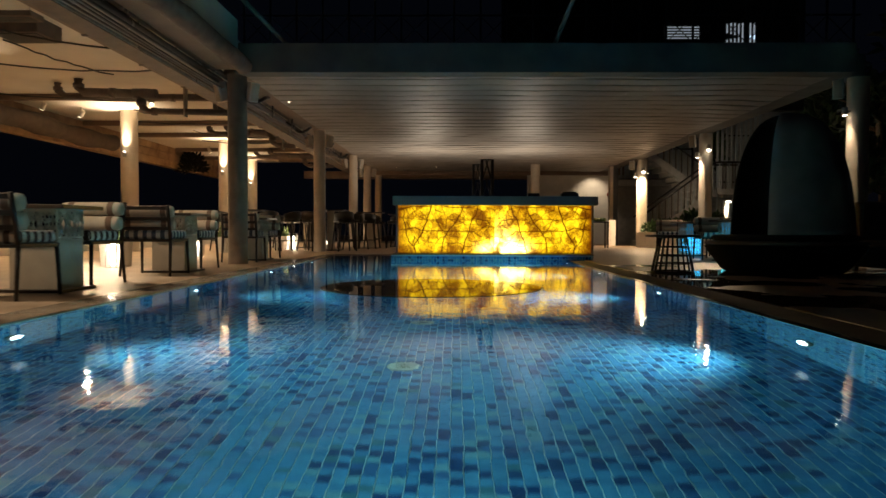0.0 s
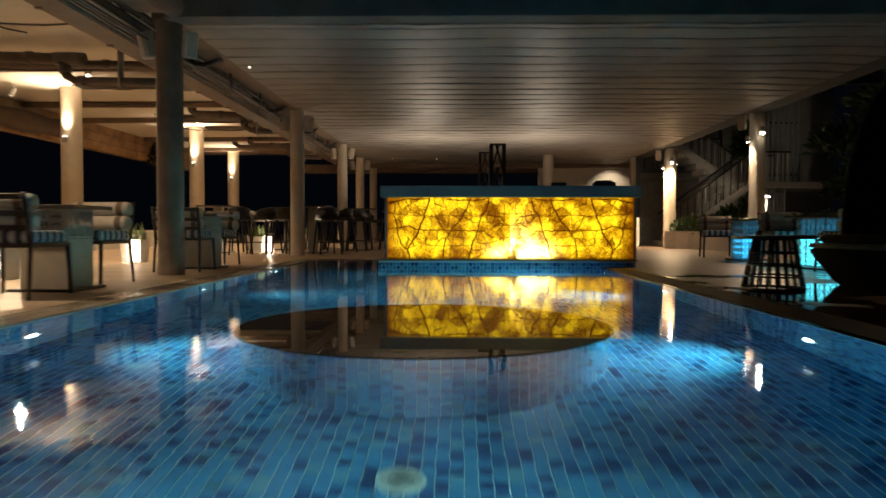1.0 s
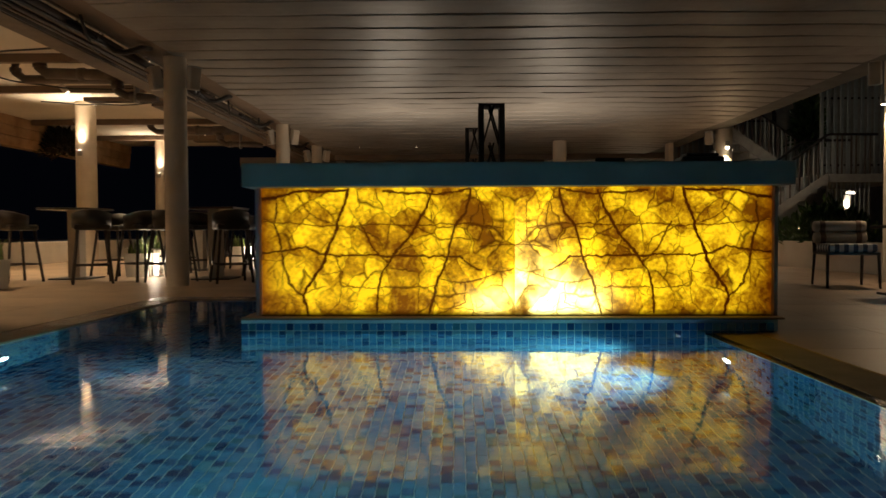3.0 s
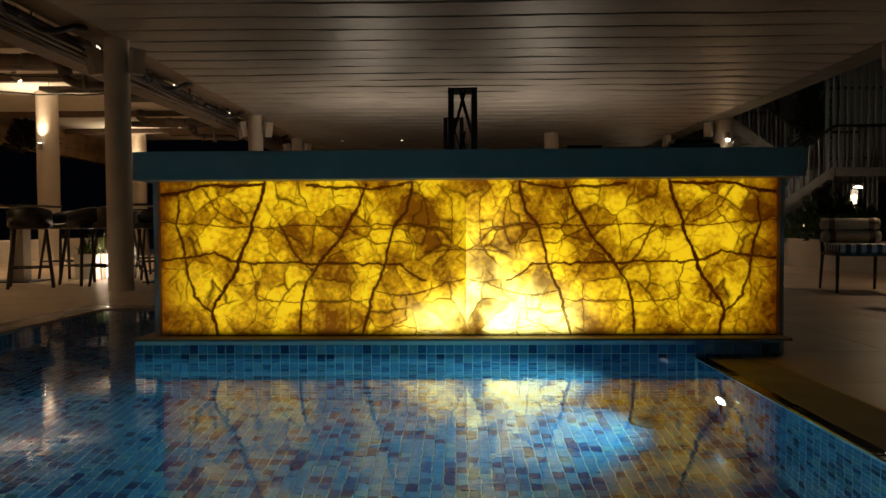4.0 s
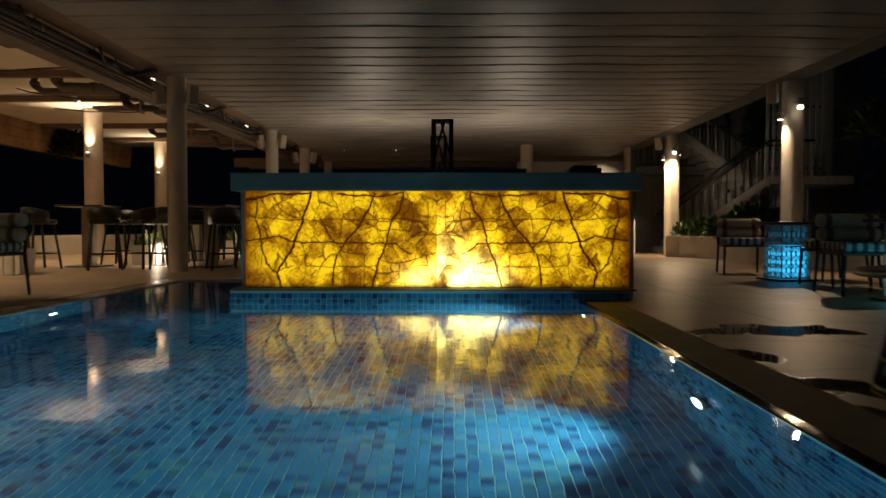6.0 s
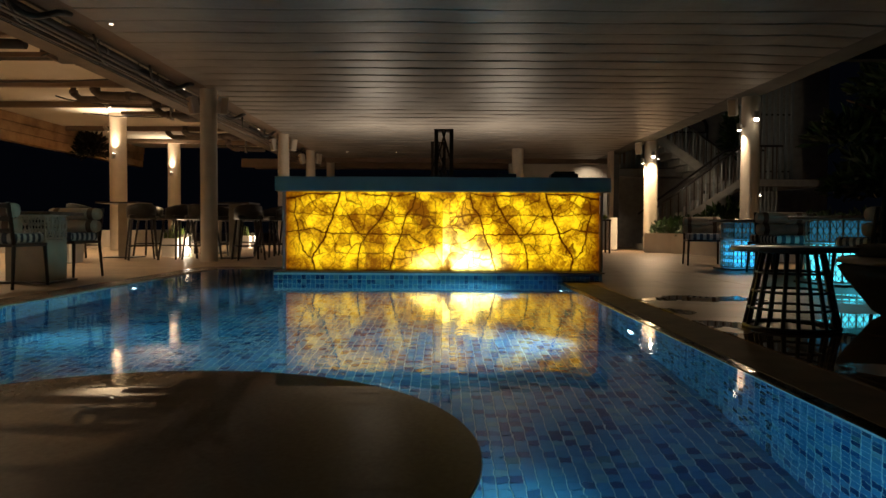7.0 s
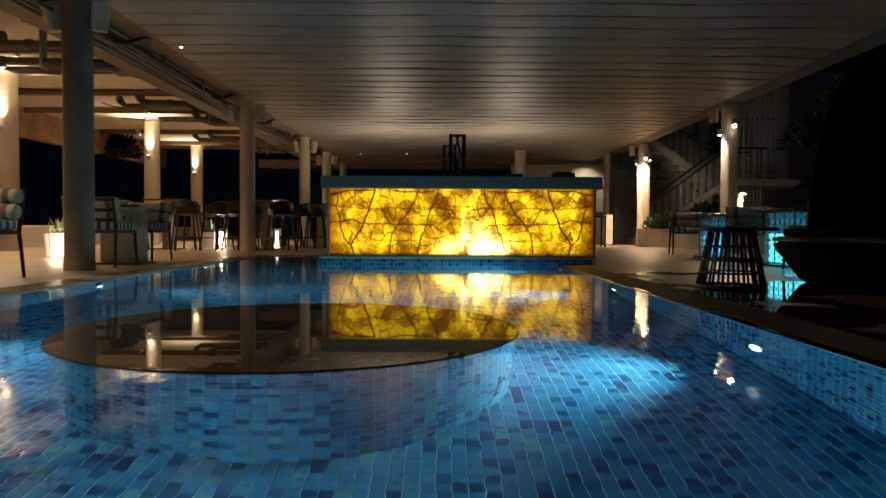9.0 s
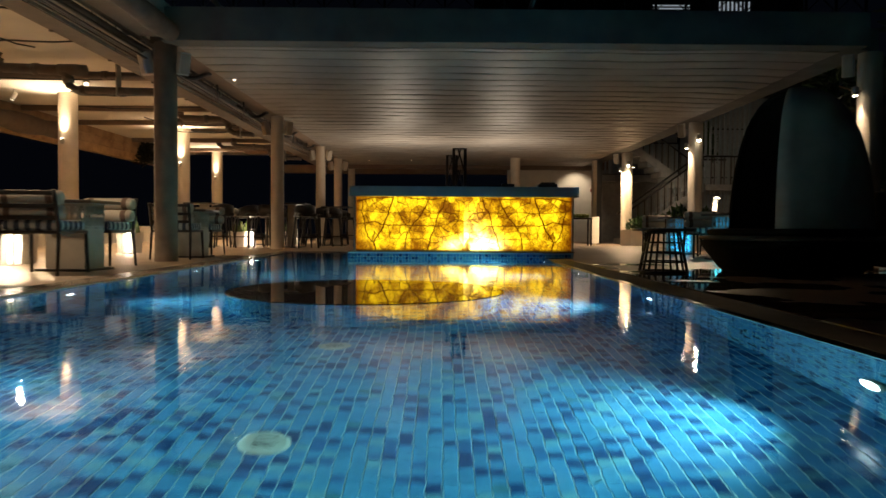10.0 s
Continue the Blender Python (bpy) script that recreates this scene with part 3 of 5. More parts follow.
# ---- the bar ----
BAR_X = 1.19
bar = empty("onyx_bar", "bar counter with glowing backlit yellow onyx front", "bar", pose(0, 0, 0))
part("onyx_panel", box(-1.75, 1.75, -0.015, 0.015, 0, 0.885, 0.002), M_ONYX, bar, "backlit golden onyx with brown veins", pose(BAR_X, 12.76, 0.115))
part("countertop", box(-0.65, 3.03, 12.6, 13.5, 1.0, 1.158, 0.004), M_COUNTER, bar, "blue-grey counter slab")
part("body", box(-0.57, 2.95, 12.79, 13.4, 0.115, 0.998, 0.002), M_WHITE, bar)
part("ledge", box(-0.68, 2.98, 12.63, 13.45, 0.1, 0.115, 0.003), M_BEAM, bar)
part("plinth", box(-0.66, 2.97, POOL_N + 0.05, 13.45, -0.3, 0.1, 0.002), M_GROUT, bar)
part("side_trim", box(-0.6, -0.575, 12.74, 12.8, 0.115, 0.998, 0.002), M_GALV, bar)
part("side_trim", box(2.955, 2.98, 12.74, 12.8, 0.115, 0.998, 0.002), M_GALV, bar)


def lattice_tower(x, y, base, top, w):
    th = empty("lattice_tower", "dark metal lattice fire tower behind the bar", "ornament", pose(x, y, base))
    h = top - base
    for sx in (-1, 1):
        for sy in (-1, 1):
            part("post", box(sx * w / 2 - 0.03, sx * w / 2 + 0.03, sy * w / 2 - 0.03, sy * w / 2 + 0.03, 0, h, 0.004), M_DARK, th)
    part("cap", box(-w / 2 - 0.03, w / 2 + 0.03, -w / 2 - 0.03, w / 2 + 0.03, h, h + 0.02, 0.004), M_DARK, th)
    for i in range(5):
        for sy in (-1, 1):
            z0, z1 = h * i / 5, h * (i + 1) / 5
            for s in (-1, 1):
                part("brace", rod((s * w * 0.4, sy * w / 2, z0), (-s * w * 0.1, sy * w / 2, z1), 0.012), M_DARK, th)
    return th


lattice_tower(1.2, 16.1, DECK, 2.14, 0.24)
lattice_tower(1.09, 19.25, DECK, 2.33, 0.24)

# round dark platform in the pool
plat = empty("round_platform", "round dark wet stone platform flush with the water", "platform", pose(0.25, 6.78, 0))
part("top", lathe(((1.03, -0.028), (1.05, -0.02), (1.05, 0.001), (1.046, 0.004)), seg=96), M_STONE, plat)
part("base", lathe(((1.02, DEEP), (1.02, -0.028)), seg=96), M_GROUT, plat)

# ---- more materials ----
M_BRONZE = material("dark_bronze_frame", (0.03, 0.022, 0.018), 0.45, 0.3, vary=0.2)
M_CREAM = material("cream_canvas", (0.5, 0.42, 0.33), 0.9, vary=0.08, scale=8, bump=0.3, grain=300)
M_BAND = material("brown_canvas_band", (0.16, 0.1, 0.07), 0.9, vary=0.1, bump=0.3, grain=300)
M_TOP = material("dark_table_top", (0.05, 0.035, 0.027), 0.3, vary=0.2, scale=5)
M_LATTICE = material("cream_lattice_panel", (0.44, 0.38, 0.3), 0.6, vary=0.08)
M_POT = material("white_planter", (0.7, 0.68, 0.63), 0.6, vary=0.06)
M_LEAF = material("dark_green_leaf", (0.05, 0.1, 0.03), 0.4, vary=0.2, scale=9, bump=0.0, island=0.4)
M_BLADE = material("snake_plant_leaf", (0.2, 0.27, 0.07), 0.4, vary=0.3, scale=20, bump=0.0, colour2=(0.05, 0.09, 0.03), island=0.3)
M_SOIL = material("planter_soil", (0.03, 0.022, 0.015), 0.95)
M_SPEAKER = material("cream_speaker_shell", (0.55, 0.5, 0.43), 0.5, vary=0.05)
M_RED = material("red_sprinkler_pipe", (0.4, 0.03, 0.02), 0.4)
M_WICKER = material("dark_wicker", (0.01, 0.008, 0.007), 0.85, vary=0.3, scale=30, bump=0.6, grain=120)
M_GREYCLOTH = material("grey_canopy_cloth", (0.3, 0.235, 0.19), 0.9, vary=0.12, scale=4, bump=0.2)
for cloth in (M_WICKER, M_GREYCLOTH):
    cloth.node_tree.nodes["Principled BSDF"].inputs["Specular IOR Level"].default_value = 0.1
M_STAIR = material("grey_stair_concrete", (0.4, 0.4, 0.38), 0.8, vary=0.12)
M_SLAT = material("pale_metal_slat", (0.36, 0.4, 0.42), 0.5, vary=0.1)
M_BLUEGREY = material("blue_grey_panel", (0.16, 0.17, 0.18), 0.6, vary=0.1)
M_FRUIT = material("green_fruit", (0.25, 0.3, 0.06), 0.4, vary=0.2)
M_TERRACOTTA = material("worn_tan_rim", (0.13, 0.08, 0.05), 0.7, vary=0.2)
M_LANTERN = glow("lantern_tube", (1.0, 0.88, 0.7), 6)
M_CYAN = glow("cyan_light_box", (0.05, 0.55, 1.0), 1.6)
M_CYAN2 = glow("aqua_light_box", (0.1, 0.75, 0.95), 1.8)
M_COOL = glow("cool_window_lamp", (0.8, 0.9, 1.0), 0.17)
M_DIMBLUE = glow("dim_blue_light_box", (0.05, 0.3, 0.5), 0.28)
M_SPOTFACE = glow("track_spot_face", (1.0, 0.84, 0.62), 3.5)


def stripe_material(name, a, b, pitch):
    m = bpy.data.materials.new(name)
    m.use_nodes = True
    n, l = m.node_tree.nodes, m.node_tree.links
    p = n["Principled BSDF"]
    p.inputs["Roughness"].default_value = 0.9
    co = n.new("ShaderNodeTexCoord")
    sx = n.new("ShaderNodeSeparateXYZ")
    l.new(co.outputs["Object"], sx.inputs[0])
    # the boxing strip at the sides is cut so that its stripes stand upright
    nx = n.new("ShaderNodeSeparateXYZ")
    l.new(co.outputs["Normal"], nx.inputs[0])
    ab = n.new("ShaderNodeMath")
    ab.operation = "ABSOLUTE"
    l.new(nx.outputs[0], ab.inputs[0])
    gt = n.new("ShaderNodeMath")
    gt.operation = "GREATER_THAN"
    gt.inputs[1].default_value = 0.6
    l.new(ab.outputs[0], gt.inputs[0])
    pick = n.new("ShaderNodeMix")
    l.new(gt.outputs[0], pick.inputs[0])
    l.new(sx.outputs[0], pick.inputs[2])
    l.new(sx.outputs[1], pick.inputs[3])
    f = n.new("ShaderNodeMath")
    f.operation = "MULTIPLY"
    f.inputs[1].default_value = 1 / pitch
    l.new(pick.outputs[0], f.inputs[0])
    g = n.new("ShaderNodeMath")
    g.operation = "FRACT"
    l.new(f.outputs[0], g.inputs[0])
    h = n.new("ShaderNodeMath")
    h.operation = "GREATER_THAN"
    h.inputs[1].default_value = 0.5
    l.new(g.outputs[0], h.inputs[0])
    mx = n.new("ShaderNodeMix")
    mx.data_type = "RGBA"
    mx.inputs[6].default_value, mx.inputs[7].default_value = (*a, 1), (*b, 1)
    l.new(h.outputs[0], mx.inputs[0])
    no = n.new("ShaderNodeTexNoise")
    no.inputs["Scale"].default_value = 250
    bn = n.new("ShaderNodeBump")
    bn.inputs["Strength"].default_value, bn.inputs["Distance"].default_value = 0.3, 0.004
    l.new(co.outputs["Object"], no.inputs["Vector"])
    l.new(no.outputs["Fac"], bn.inputs["Height"])
    l.new(bn.outputs[0], p.inputs["Normal"])
    l.new(mx.outputs[2], p.inputs["Base Color"])
    return m


M_STRIPE_B = stripe_material("brown_striped_canvas", (0.48, 0.43, 0.37), (0.06, 0.035, 0.027), 0.1)
M_STRIPE_G = stripe_material("blue_grey_striped_canvas", (0.44, 0.44, 0.42), (0.045, 0.06, 0.085), 0.1)

# ---- furniture ----


def cushion(x0, x1, y0, y1, z0, z1):
    return box(x0, x1, y0, y1, z0, z1, 0.03)


def dining_chair(m, stripe, bolsters=True):
    """Faces +y in its own axes."""
    th = empty("dining_chair", "dark metal dining chair with striped seat and bolster cushions", "chair", m, "dining chairs")
    w, d, h = 0.27, 0.27, 0.41
    for sx in (-1, 1):
        part("leg", tube(((sx * (w + 0.01), d + 0.02, 0), (sx * w, d - 0.01, h)), (0.015, 0.02), 6), M_BRONZE, th)
        part("leg", tube(((sx * (w + 0.01), -d - 0.05, 0), (sx * w, -d, h)), (0.015, 0.02), 6), M_BRONZE, th)
        part("back_post", tube(((sx * w, -d, h), (sx * w, -d - 0.05, 0.66), (sx * w, -d - 0.085, 0.8)), 0.021, 6), M_BRONZE, th)
    part("seat_frame", box(-w - 0.015, w + 0.015, -d - 0.015, d + 0.015, h - 0.02, h + 0.012, 0.005), M_BRONZE, th)
    for z, o in ((0.54, 0.025), (0.65, 0.05), (0.77, 0.078)):
        part("back_slat", box(-w, w, -d - o - 0.008, -d - o + 0.008, z - 0.02, z + 0.02, 0.003), M_BRONZE, th)
    part("seat_cushion", cushion(-w + 0.005, w - 0.005, -d + 0.01, d + 0.01, h + 0.012, h + 0.11), stripe, th, "striped canvas seat cushion")
    if bolsters:
        for z, o, r in ((0.59, 0.05, 0.07), (0.73, 0.02, 0.068)):
            bm = bmesh.new()
            prof = ((r * 0.55, -w - 0.03), (r * 0.9, -w - 0.02), (r, -w + 0.01), (r, w - 0.01), (r * 0.9, w + 0.02), (r * 0.55, w + 0.03))
            add_lathe(bm, prof, 0, 0, 18)
            bo = part("bolster", bm, M_CREAM, th, "cream bolster with brown end band", Matrix.Translation((0, -d + o, z)) @ pose(0, 0, 0, 0, 90, 0))
            for s in (-1, 1):
                part("band", lathe(((r + 0.003, s * (w - 0.07) - 0.03), (r + 0.003, s * (w - 0.07) + 0.03)), seg=18), M_BAND, bo, "brown canvas band")
    return th


def lattice_side(bm, w, z0, z1, y, cells, rows_):
    """Pierced panel in the plane y: rims, crossings and rings."""
    t = 0.007
    add_box(bm, -w, w, y - t, y + t, z0, z0 + 0.018)
    add_box(bm, -w, w, y - t, y + t, z1 - 0.018, z1)
    cw, ch = 2 * w / cells, (z1 - z0) / rows_
    for i in range(cells):
        for j in range(rows_):
            x0, zz = -w + i * cw, z0 + j * ch
            for a, b in (((x0, zz), (x0 + cw, zz + ch)), ((x0 + cw, zz), (x0, zz + ch)), ((x0 + cw / 2, zz), (x0 + cw / 2, zz + ch)), ((x0, zz + ch / 2), (x0 + cw / 2, zz + ch)), ((x0 + cw / 2, zz + ch), (x0 + cw, zz + ch / 2)), ((x0, zz + ch / 2), (x0 + cw / 2, zz)), ((x0 + cw / 2, zz), (x0 + cw, zz + ch / 2))):
                add_tube(bm, ((a[0], y, a[1]), (b[0], y, b[1])), 0.006, 4)
    for i in range(cells + 1):
        x0 = -w + i * cw
        add_box(bm, x0 - 0.008, x0 + 0.008, y - t, y + t, z0 + 0.018, z1 - 0.018)


def lattice_table(m, lit=None, label="cream pedestal table with pierced lattice panels and dark top", size=0.2):
    th = empty("lattice_table", label, "table", m, "lattice tables")
    w = size
    part("base_plate", box(-w - 0.08, w + 0.08, -w - 0.08, w + 0.08, 0, 0.025, 0.006), M_TOP, th)
    part("tabletop", box(-w - 0.13, w + 0.13, -w - 0.13, w + 0.13, 0.7, 0.735, 0.006), M_TOP, th, "thin dark table top")
    if not lit:
        part("core", box(-w + 0.03, w - 0.03, -w + 0.03, w - 0.03, 0.025, 0.44, 0.004), M_LATTICE, th)
    else:
        part("light_box", box(-w + 0.03, w - 0.03, -w + 0.03, w - 0.03, 0.442, 0.698, 0.004), M_DIMBLUE, th, "dim blue light box")
        part("light_box", box(-w + 0.03, w - 0.03, -w + 0.03, w - 0.03, 0.03, 0.436, 0.004), lit, th, "glowing blue light box")
    for a in range(4):
        bm = bmesh.new()
        lattice_side(bm, w, 0.45, 0.7, -w, 3, 1)
        part("lattice_panel", bm, M_LATTICE, th, m=pose(0, 0, 0, 0, 0, 90 * a))["kind"] = "stuff"
        bm = bmesh.new()
        if lit:
            lattice_side(bm, w, 0.03, 0.44, -w, 3, 2)
        else:
            add_box(bm, -w, w, -w - 0.006, -w + 0.006, 0.025, 0.445)
        low = part("lower_panel", bm, M_LATTICE, th, m=pose(0, 0, 0, 0, 0, 90 * a))
        if lit:
            low["kind"] = "stuff"
    return th


M_STOOL = material("dark_stool_leg", (0.035, 0.026, 0.022), 0.5, vary=0.2)


def bar_stool(m):
    th = empty("bar_stool", "dark metal bar stool with low curved back", "stool", m, "bar stools")
    h = 0.72
    for sx in (-1, 1):
        for sy in (-1, 1):
            part("leg", tube(((sx * 0.24, sy * 0.24, 0), (sx * 0.17, sy * 0.16, h)), 0.02, 6), M_STOOL, th)
    for z, r in ((0.25, 0.215),):
        for a in range(4):
            part("foot_rail", tube(((-r, -r, z), (r, -r, z)), 0.01, 6), M_BRONZE, th, m=pose(0, 0, 0, 0, 0, 90 * a))
    part("seat", box(-0.22, 0.22, -0.21, 0.21, h, h + 0.08, 0.03), M_DARK, th)
    bm = bmesh.new()
    inner, outer = [], []
    for t in np.linspace(-1.75, 1.75, 15):
        lift = 0.22 * (0.6 + 0.4 * math.cos(t * 0.62) ** 2)
        c, s = math.cos(t), math.sin(t)
        inner.append([bm.verts.new((0.2 * s, -0.2 * c + 0.01, h + z)) for z in (0.05, 0.06 + lift)])
        outer.append([bm.verts.new((0.245 * s, -0.245 * c + 0.01, h + z)) for z in (0.03, 0.05 + lift)])
    for k in range(14):
        bm.faces.new((inner[k][0], inner[k + 1][0], inner[k + 1][1], inner[k][1])).smooth = True
        bm.faces.new((outer[k][0], outer[k][1], outer[k + 1][1], outer[k + 1][0])).smooth = True
        bm.faces.new((inner[k][1], inner[k + 1][1], outer[k + 1][1], outer[k][1]))
        bm.faces.new((inner[k][0], outer[k][0], outer[k + 1][0], inner[k + 1][0]))
    for k in (0, 14):
        bm.faces.new((inner[k][0], inner[k][1], outer[k][1], outer[k][0]))
    part("backrest", bm, M_DARK, th)
    return th


def high_table(m):
    th = empty("high_table", "high bar table with thin dark top on white pedestal", "table", m, "high tables")
    part("top", box(-0.38, 0.38, -0.38, 0.38, 1.02, 1.05, 0.005), M_TOP, th)
    part("pedestal", box(-0.09, 0.09, -0.09, 0.09, 0.02, 1.02, 0.008), M_LATTICE, th)
    part("foot", box(-0.28, 0.28, -0.28, 0.28, 0, 0.02, 0.005), M_DARK, th)
    return th


def planter(m, w=0.34, h=0.36):
    th = empty("planter", "white square planter with upright snake plants", "planter", m, "planters")
    bm = bmesh.new()
    b, t = w / 2 * 0.86, w / 2
    add_lathe(bm, ((b * 1.41, 0), (t * 1.41, h), (t * 1.41 - 0.03, h), (t * 1.41 - 0.05, h - 0.05)), 0, 0, 4)
    bmesh.ops.rotate(bm, verts=bm.verts, matrix=Matrix.Rotation(math.pi / 4, 3, "Z"))
    for f in bm.faces:
        f.smooth = False
    part("pot", bm, M_POT, th)
    return th


def blades(m, w=0.26, h=0.3, count=26, seed=1):
    rng = random.Random(seed)
    bm = bmesh.new()
    for _ in range(count):
        x, y = rng.uniform(-w / 2, w / 2), rng.uniform(-w / 2, w / 2)
        a, hh, lean = rng.uniform(0, 6.28), h * rng.uniform(0.55, 1.1), rng.uniform(0.02, 0.14)
        dx, dy = math.cos(a), math.sin(a)
        prev = None
        for i in range(5):
            f = i / 4
            wd = 0.022 * (1 - f ** 2.2) + 0.002
            p = Vector((x + dx * lean * f * f, y + dy * lean * f * f, hh * f))
            q = (bm.verts.new(p + Vector((-dy, dx, 0)) * wd), bm.verts.new(p + Vector((dx, dy, 0)) * wd * 0.4), bm.verts.new(p - Vector((-dy, dx, 0)) * wd))
            if prev:
                bm.faces.new((prev[0], prev[1], q[1], q[0]))
                bm.faces.new((prev[1], prev[2], q[2], q[1]))
            prev = q
    return bm


def snake_plant(m, seed):
    th = tagged(part("snake_plant", blades(m, seed=seed), M_BLADE), "upright green snake plant in a white planter", "plant", "snake plants")
    th.matrix_world = m
    return th


def lantern(m, h=0.42, lit=True):
    th = empty("lantern", "small wire floor lantern with a glowing tube" if lit else "small unlit wire floor lantern beside a planter", "lantern", m, "floor lanterns")
    for sx in (-1, 1):
        for sy in (-1, 1):
            part("post", box(sx * 0.075 - 0.007, sx * 0.075 + 0.007, sy * 0.075 - 0.007, sy * 0.075 + 0.007, 0, h, 0.002), M_GALV, th)
    part("roof", box(-0.085, 0.085, -0.085, 0.085, h, h + 0.015, 0.003), M_GALV, th)
    part("foot", box(-0.085, 0.085, -0.085, 0.085, 0, 0.012, 0.003), M_GALV, th)
    part("tube", lathe(((0.03, 0.03), (0.034, 0.05), (0.034, h - 0.08), (0.03, h - 0.06)), seg=12), M_LANTERN if lit else M_POT, th, "glowing warm tube" if lit else "unlit white tube")
    return th


D = DECK + 0.001
# dining sets along the pool edge
for ty, stripe in ((3.33, M_STRIPE_B), (6.08, M_STRIPE_B), (8.83, M_STRIPE_G), (12.25, M_STRIPE_G)):
    lattice_table(pose(-3.06, ty, D))
    dining_chair(pose(-3.03, ty - 0.63, D, 0, 0, 2), stripe)
    dining_chair(pose(-3.12, ty + 0.62, D, 0, 0, 178), stripe)

# high tables and stools
for x, y in ((-4.88, 18.25), (-2.75, 18.15), (-3.9, 20.6), (-2.0, 20.4), (-1.3, 22.6)):
    high_table(pose(x, y, D))
for x, y, a in ((-4.15, 17.3, 30), (-3.68, 17.75, 60), (-5.35, 17.55, -30), (-4.7, 19.0, 175), (-2.3, 17.45, 30), (-3.15, 17.5, -25), (-2.2, 18.75, 140), (-3.25, 18.8, 215),
                (-3.95, 19.85, 4), (-3.2, 20.7, 94), (-4.6, 20.5, 274), (-3.9, 21.4, 184), (-2.0, 19.65, 4), (-1.3, 20.45, 94), (-2.7, 20.35, 274), (-2.05, 21.2, 184),
                (-1.3, 21.8, 4), (-0.6, 22.6, 94), (-2.0, 22.65, 274), (-1.3, 23.4, 184)):
    bar_stool(pose(x, y, D, 0, 0, a))

# planters with lanterns
for i, (x, y) in enumerate(((-4.36, 9.95), (-4.7, 13.8), (-4.9, 16.3), (-4.17, 18.75), (-4.9, 20.9), (-4.2, 23.9))):
    planter(pose(x, y, D))
    tagged(part("soil", box(-0.125, 0.125, -0.125, 0.125, 0, 0.02, 0.004), M_SOIL, m=pose(x, y, D + 0.305)), "dark soil in a white planter", "soil")
    snake_plant(pose(x, y, D + 0.32), i + 2)
    lantern(pose(x + (0.33 if i > 2 else 0.12), y - (0.14 if i > 2 else 0.32), D), lit=i != 2)
    if i == 2:
        continue
    lamp("lantern_lamp", "POINT", (x + (0.33 if i > 2 else 0.12), y - (0.14 if i > 2 else 0.32), D + 0.22), (0, 0, 0), (34, 48, 0, 50, 50, 50)[i], WARM2, 0.05)

# low parapet at the outer edge
setting("wall_parapet", box(-8.6, -8.35, -6, 29.8, DECK - 0.004, 0.5, 0.01), M_WHITE, "low white parapet at the terrace edge", "wall")

# ---- services under the terrace ceiling ----
tray = empty("cable_tray", "long galvanised cable tray hung along the terrace", "cable tray", pose(-3.55, 4.2, 2.74))
part("tray", box(-0.14, 0.14, 0, 25.4, 0, 0.012, 0.002), M_DUCT, tray)
for s in (-1, 1):
    part("side_rail", box(s * 0.14 - 0.008, s * 0.14 + 0.008, 0, 25.4, 0.012, 0.075, 0.002), M_GALV, tray)
k = 0.6
while k < 25:
    for s in (-1, 1):
        part("hanger_rod", rod((s * 0.15, k, 0), (s * 0.15, k, TZ - 2.74), 0.01), M_DUCT, tray)
    k += 1.9
for x, z, r, mat, lab in ((-3.22, 2.86, 0.065, M_DUCT, "dark insulated pipe hung under the ceiling"), (-3.3, 3.06, 0.045, M_DUCT, "dark service pipe hung under the ceiling"), (-3.9, 3.1, 0.05, M_BEAM, "taupe painted service pipe under the ceiling"), (-3.08, 3.24, 0.022, M_RED, "red sprinkler pipe along the terrace beam"), (-3.75, 2.98, 0.02, M_DUCT, "thin dark conduit beside the cable tray"), (-4.15, 3.24, 0.025, M_GALV, "thin galvanised conduit under the ceiling")):
    th = empty("service_pipe", lab, "pipe", group="service pipes")
    part("pipe", tube([(x, y, z + 0.006 * math.sin(y)) for y in np.linspace(4.1, 29.6, 30)], r, 12), mat, th)
    y = 4.9
    while y < 29.5:
        part("hanger", rod((x, y, z + r * 0.5), (x, y, TZ), 0.005), M_GALV, th)
        part("clamp", tube(((x, y - 0.02, z + 0.006 * math.sin(y)), (x, y + 0.02, z + 0.006 * math.sin(y))), r + 0.006, 12), M_GALV, th)
        y += 3.05
th = empty("air_duct", "large taupe round duct under the terrace roof edge", "duct")
part("duct", tube([(-3.28, y, 3.2) for y in (4.1, 7.0, 9.6, 10.2)], 0.15, 16), M_BEAM, th)
part("collar", tube(((-3.28, 10.2, 3.2), (-3.22, 10.4, 3.12), (-3.2, 10.5, 2.98)), 0.1, 14), M_DUCT, th)
for y in (5.4, 8.2):
    part("strap", tube(((-3.28, y - 0.02, 3.2), (-3.28, y + 0.02, 3.2)), 0.156, 16), M_GALV, th)
    part("hanger", rod((-3.28, y, 3.3), (-3.28, y, TZ), 0.006), M_GALV, th)
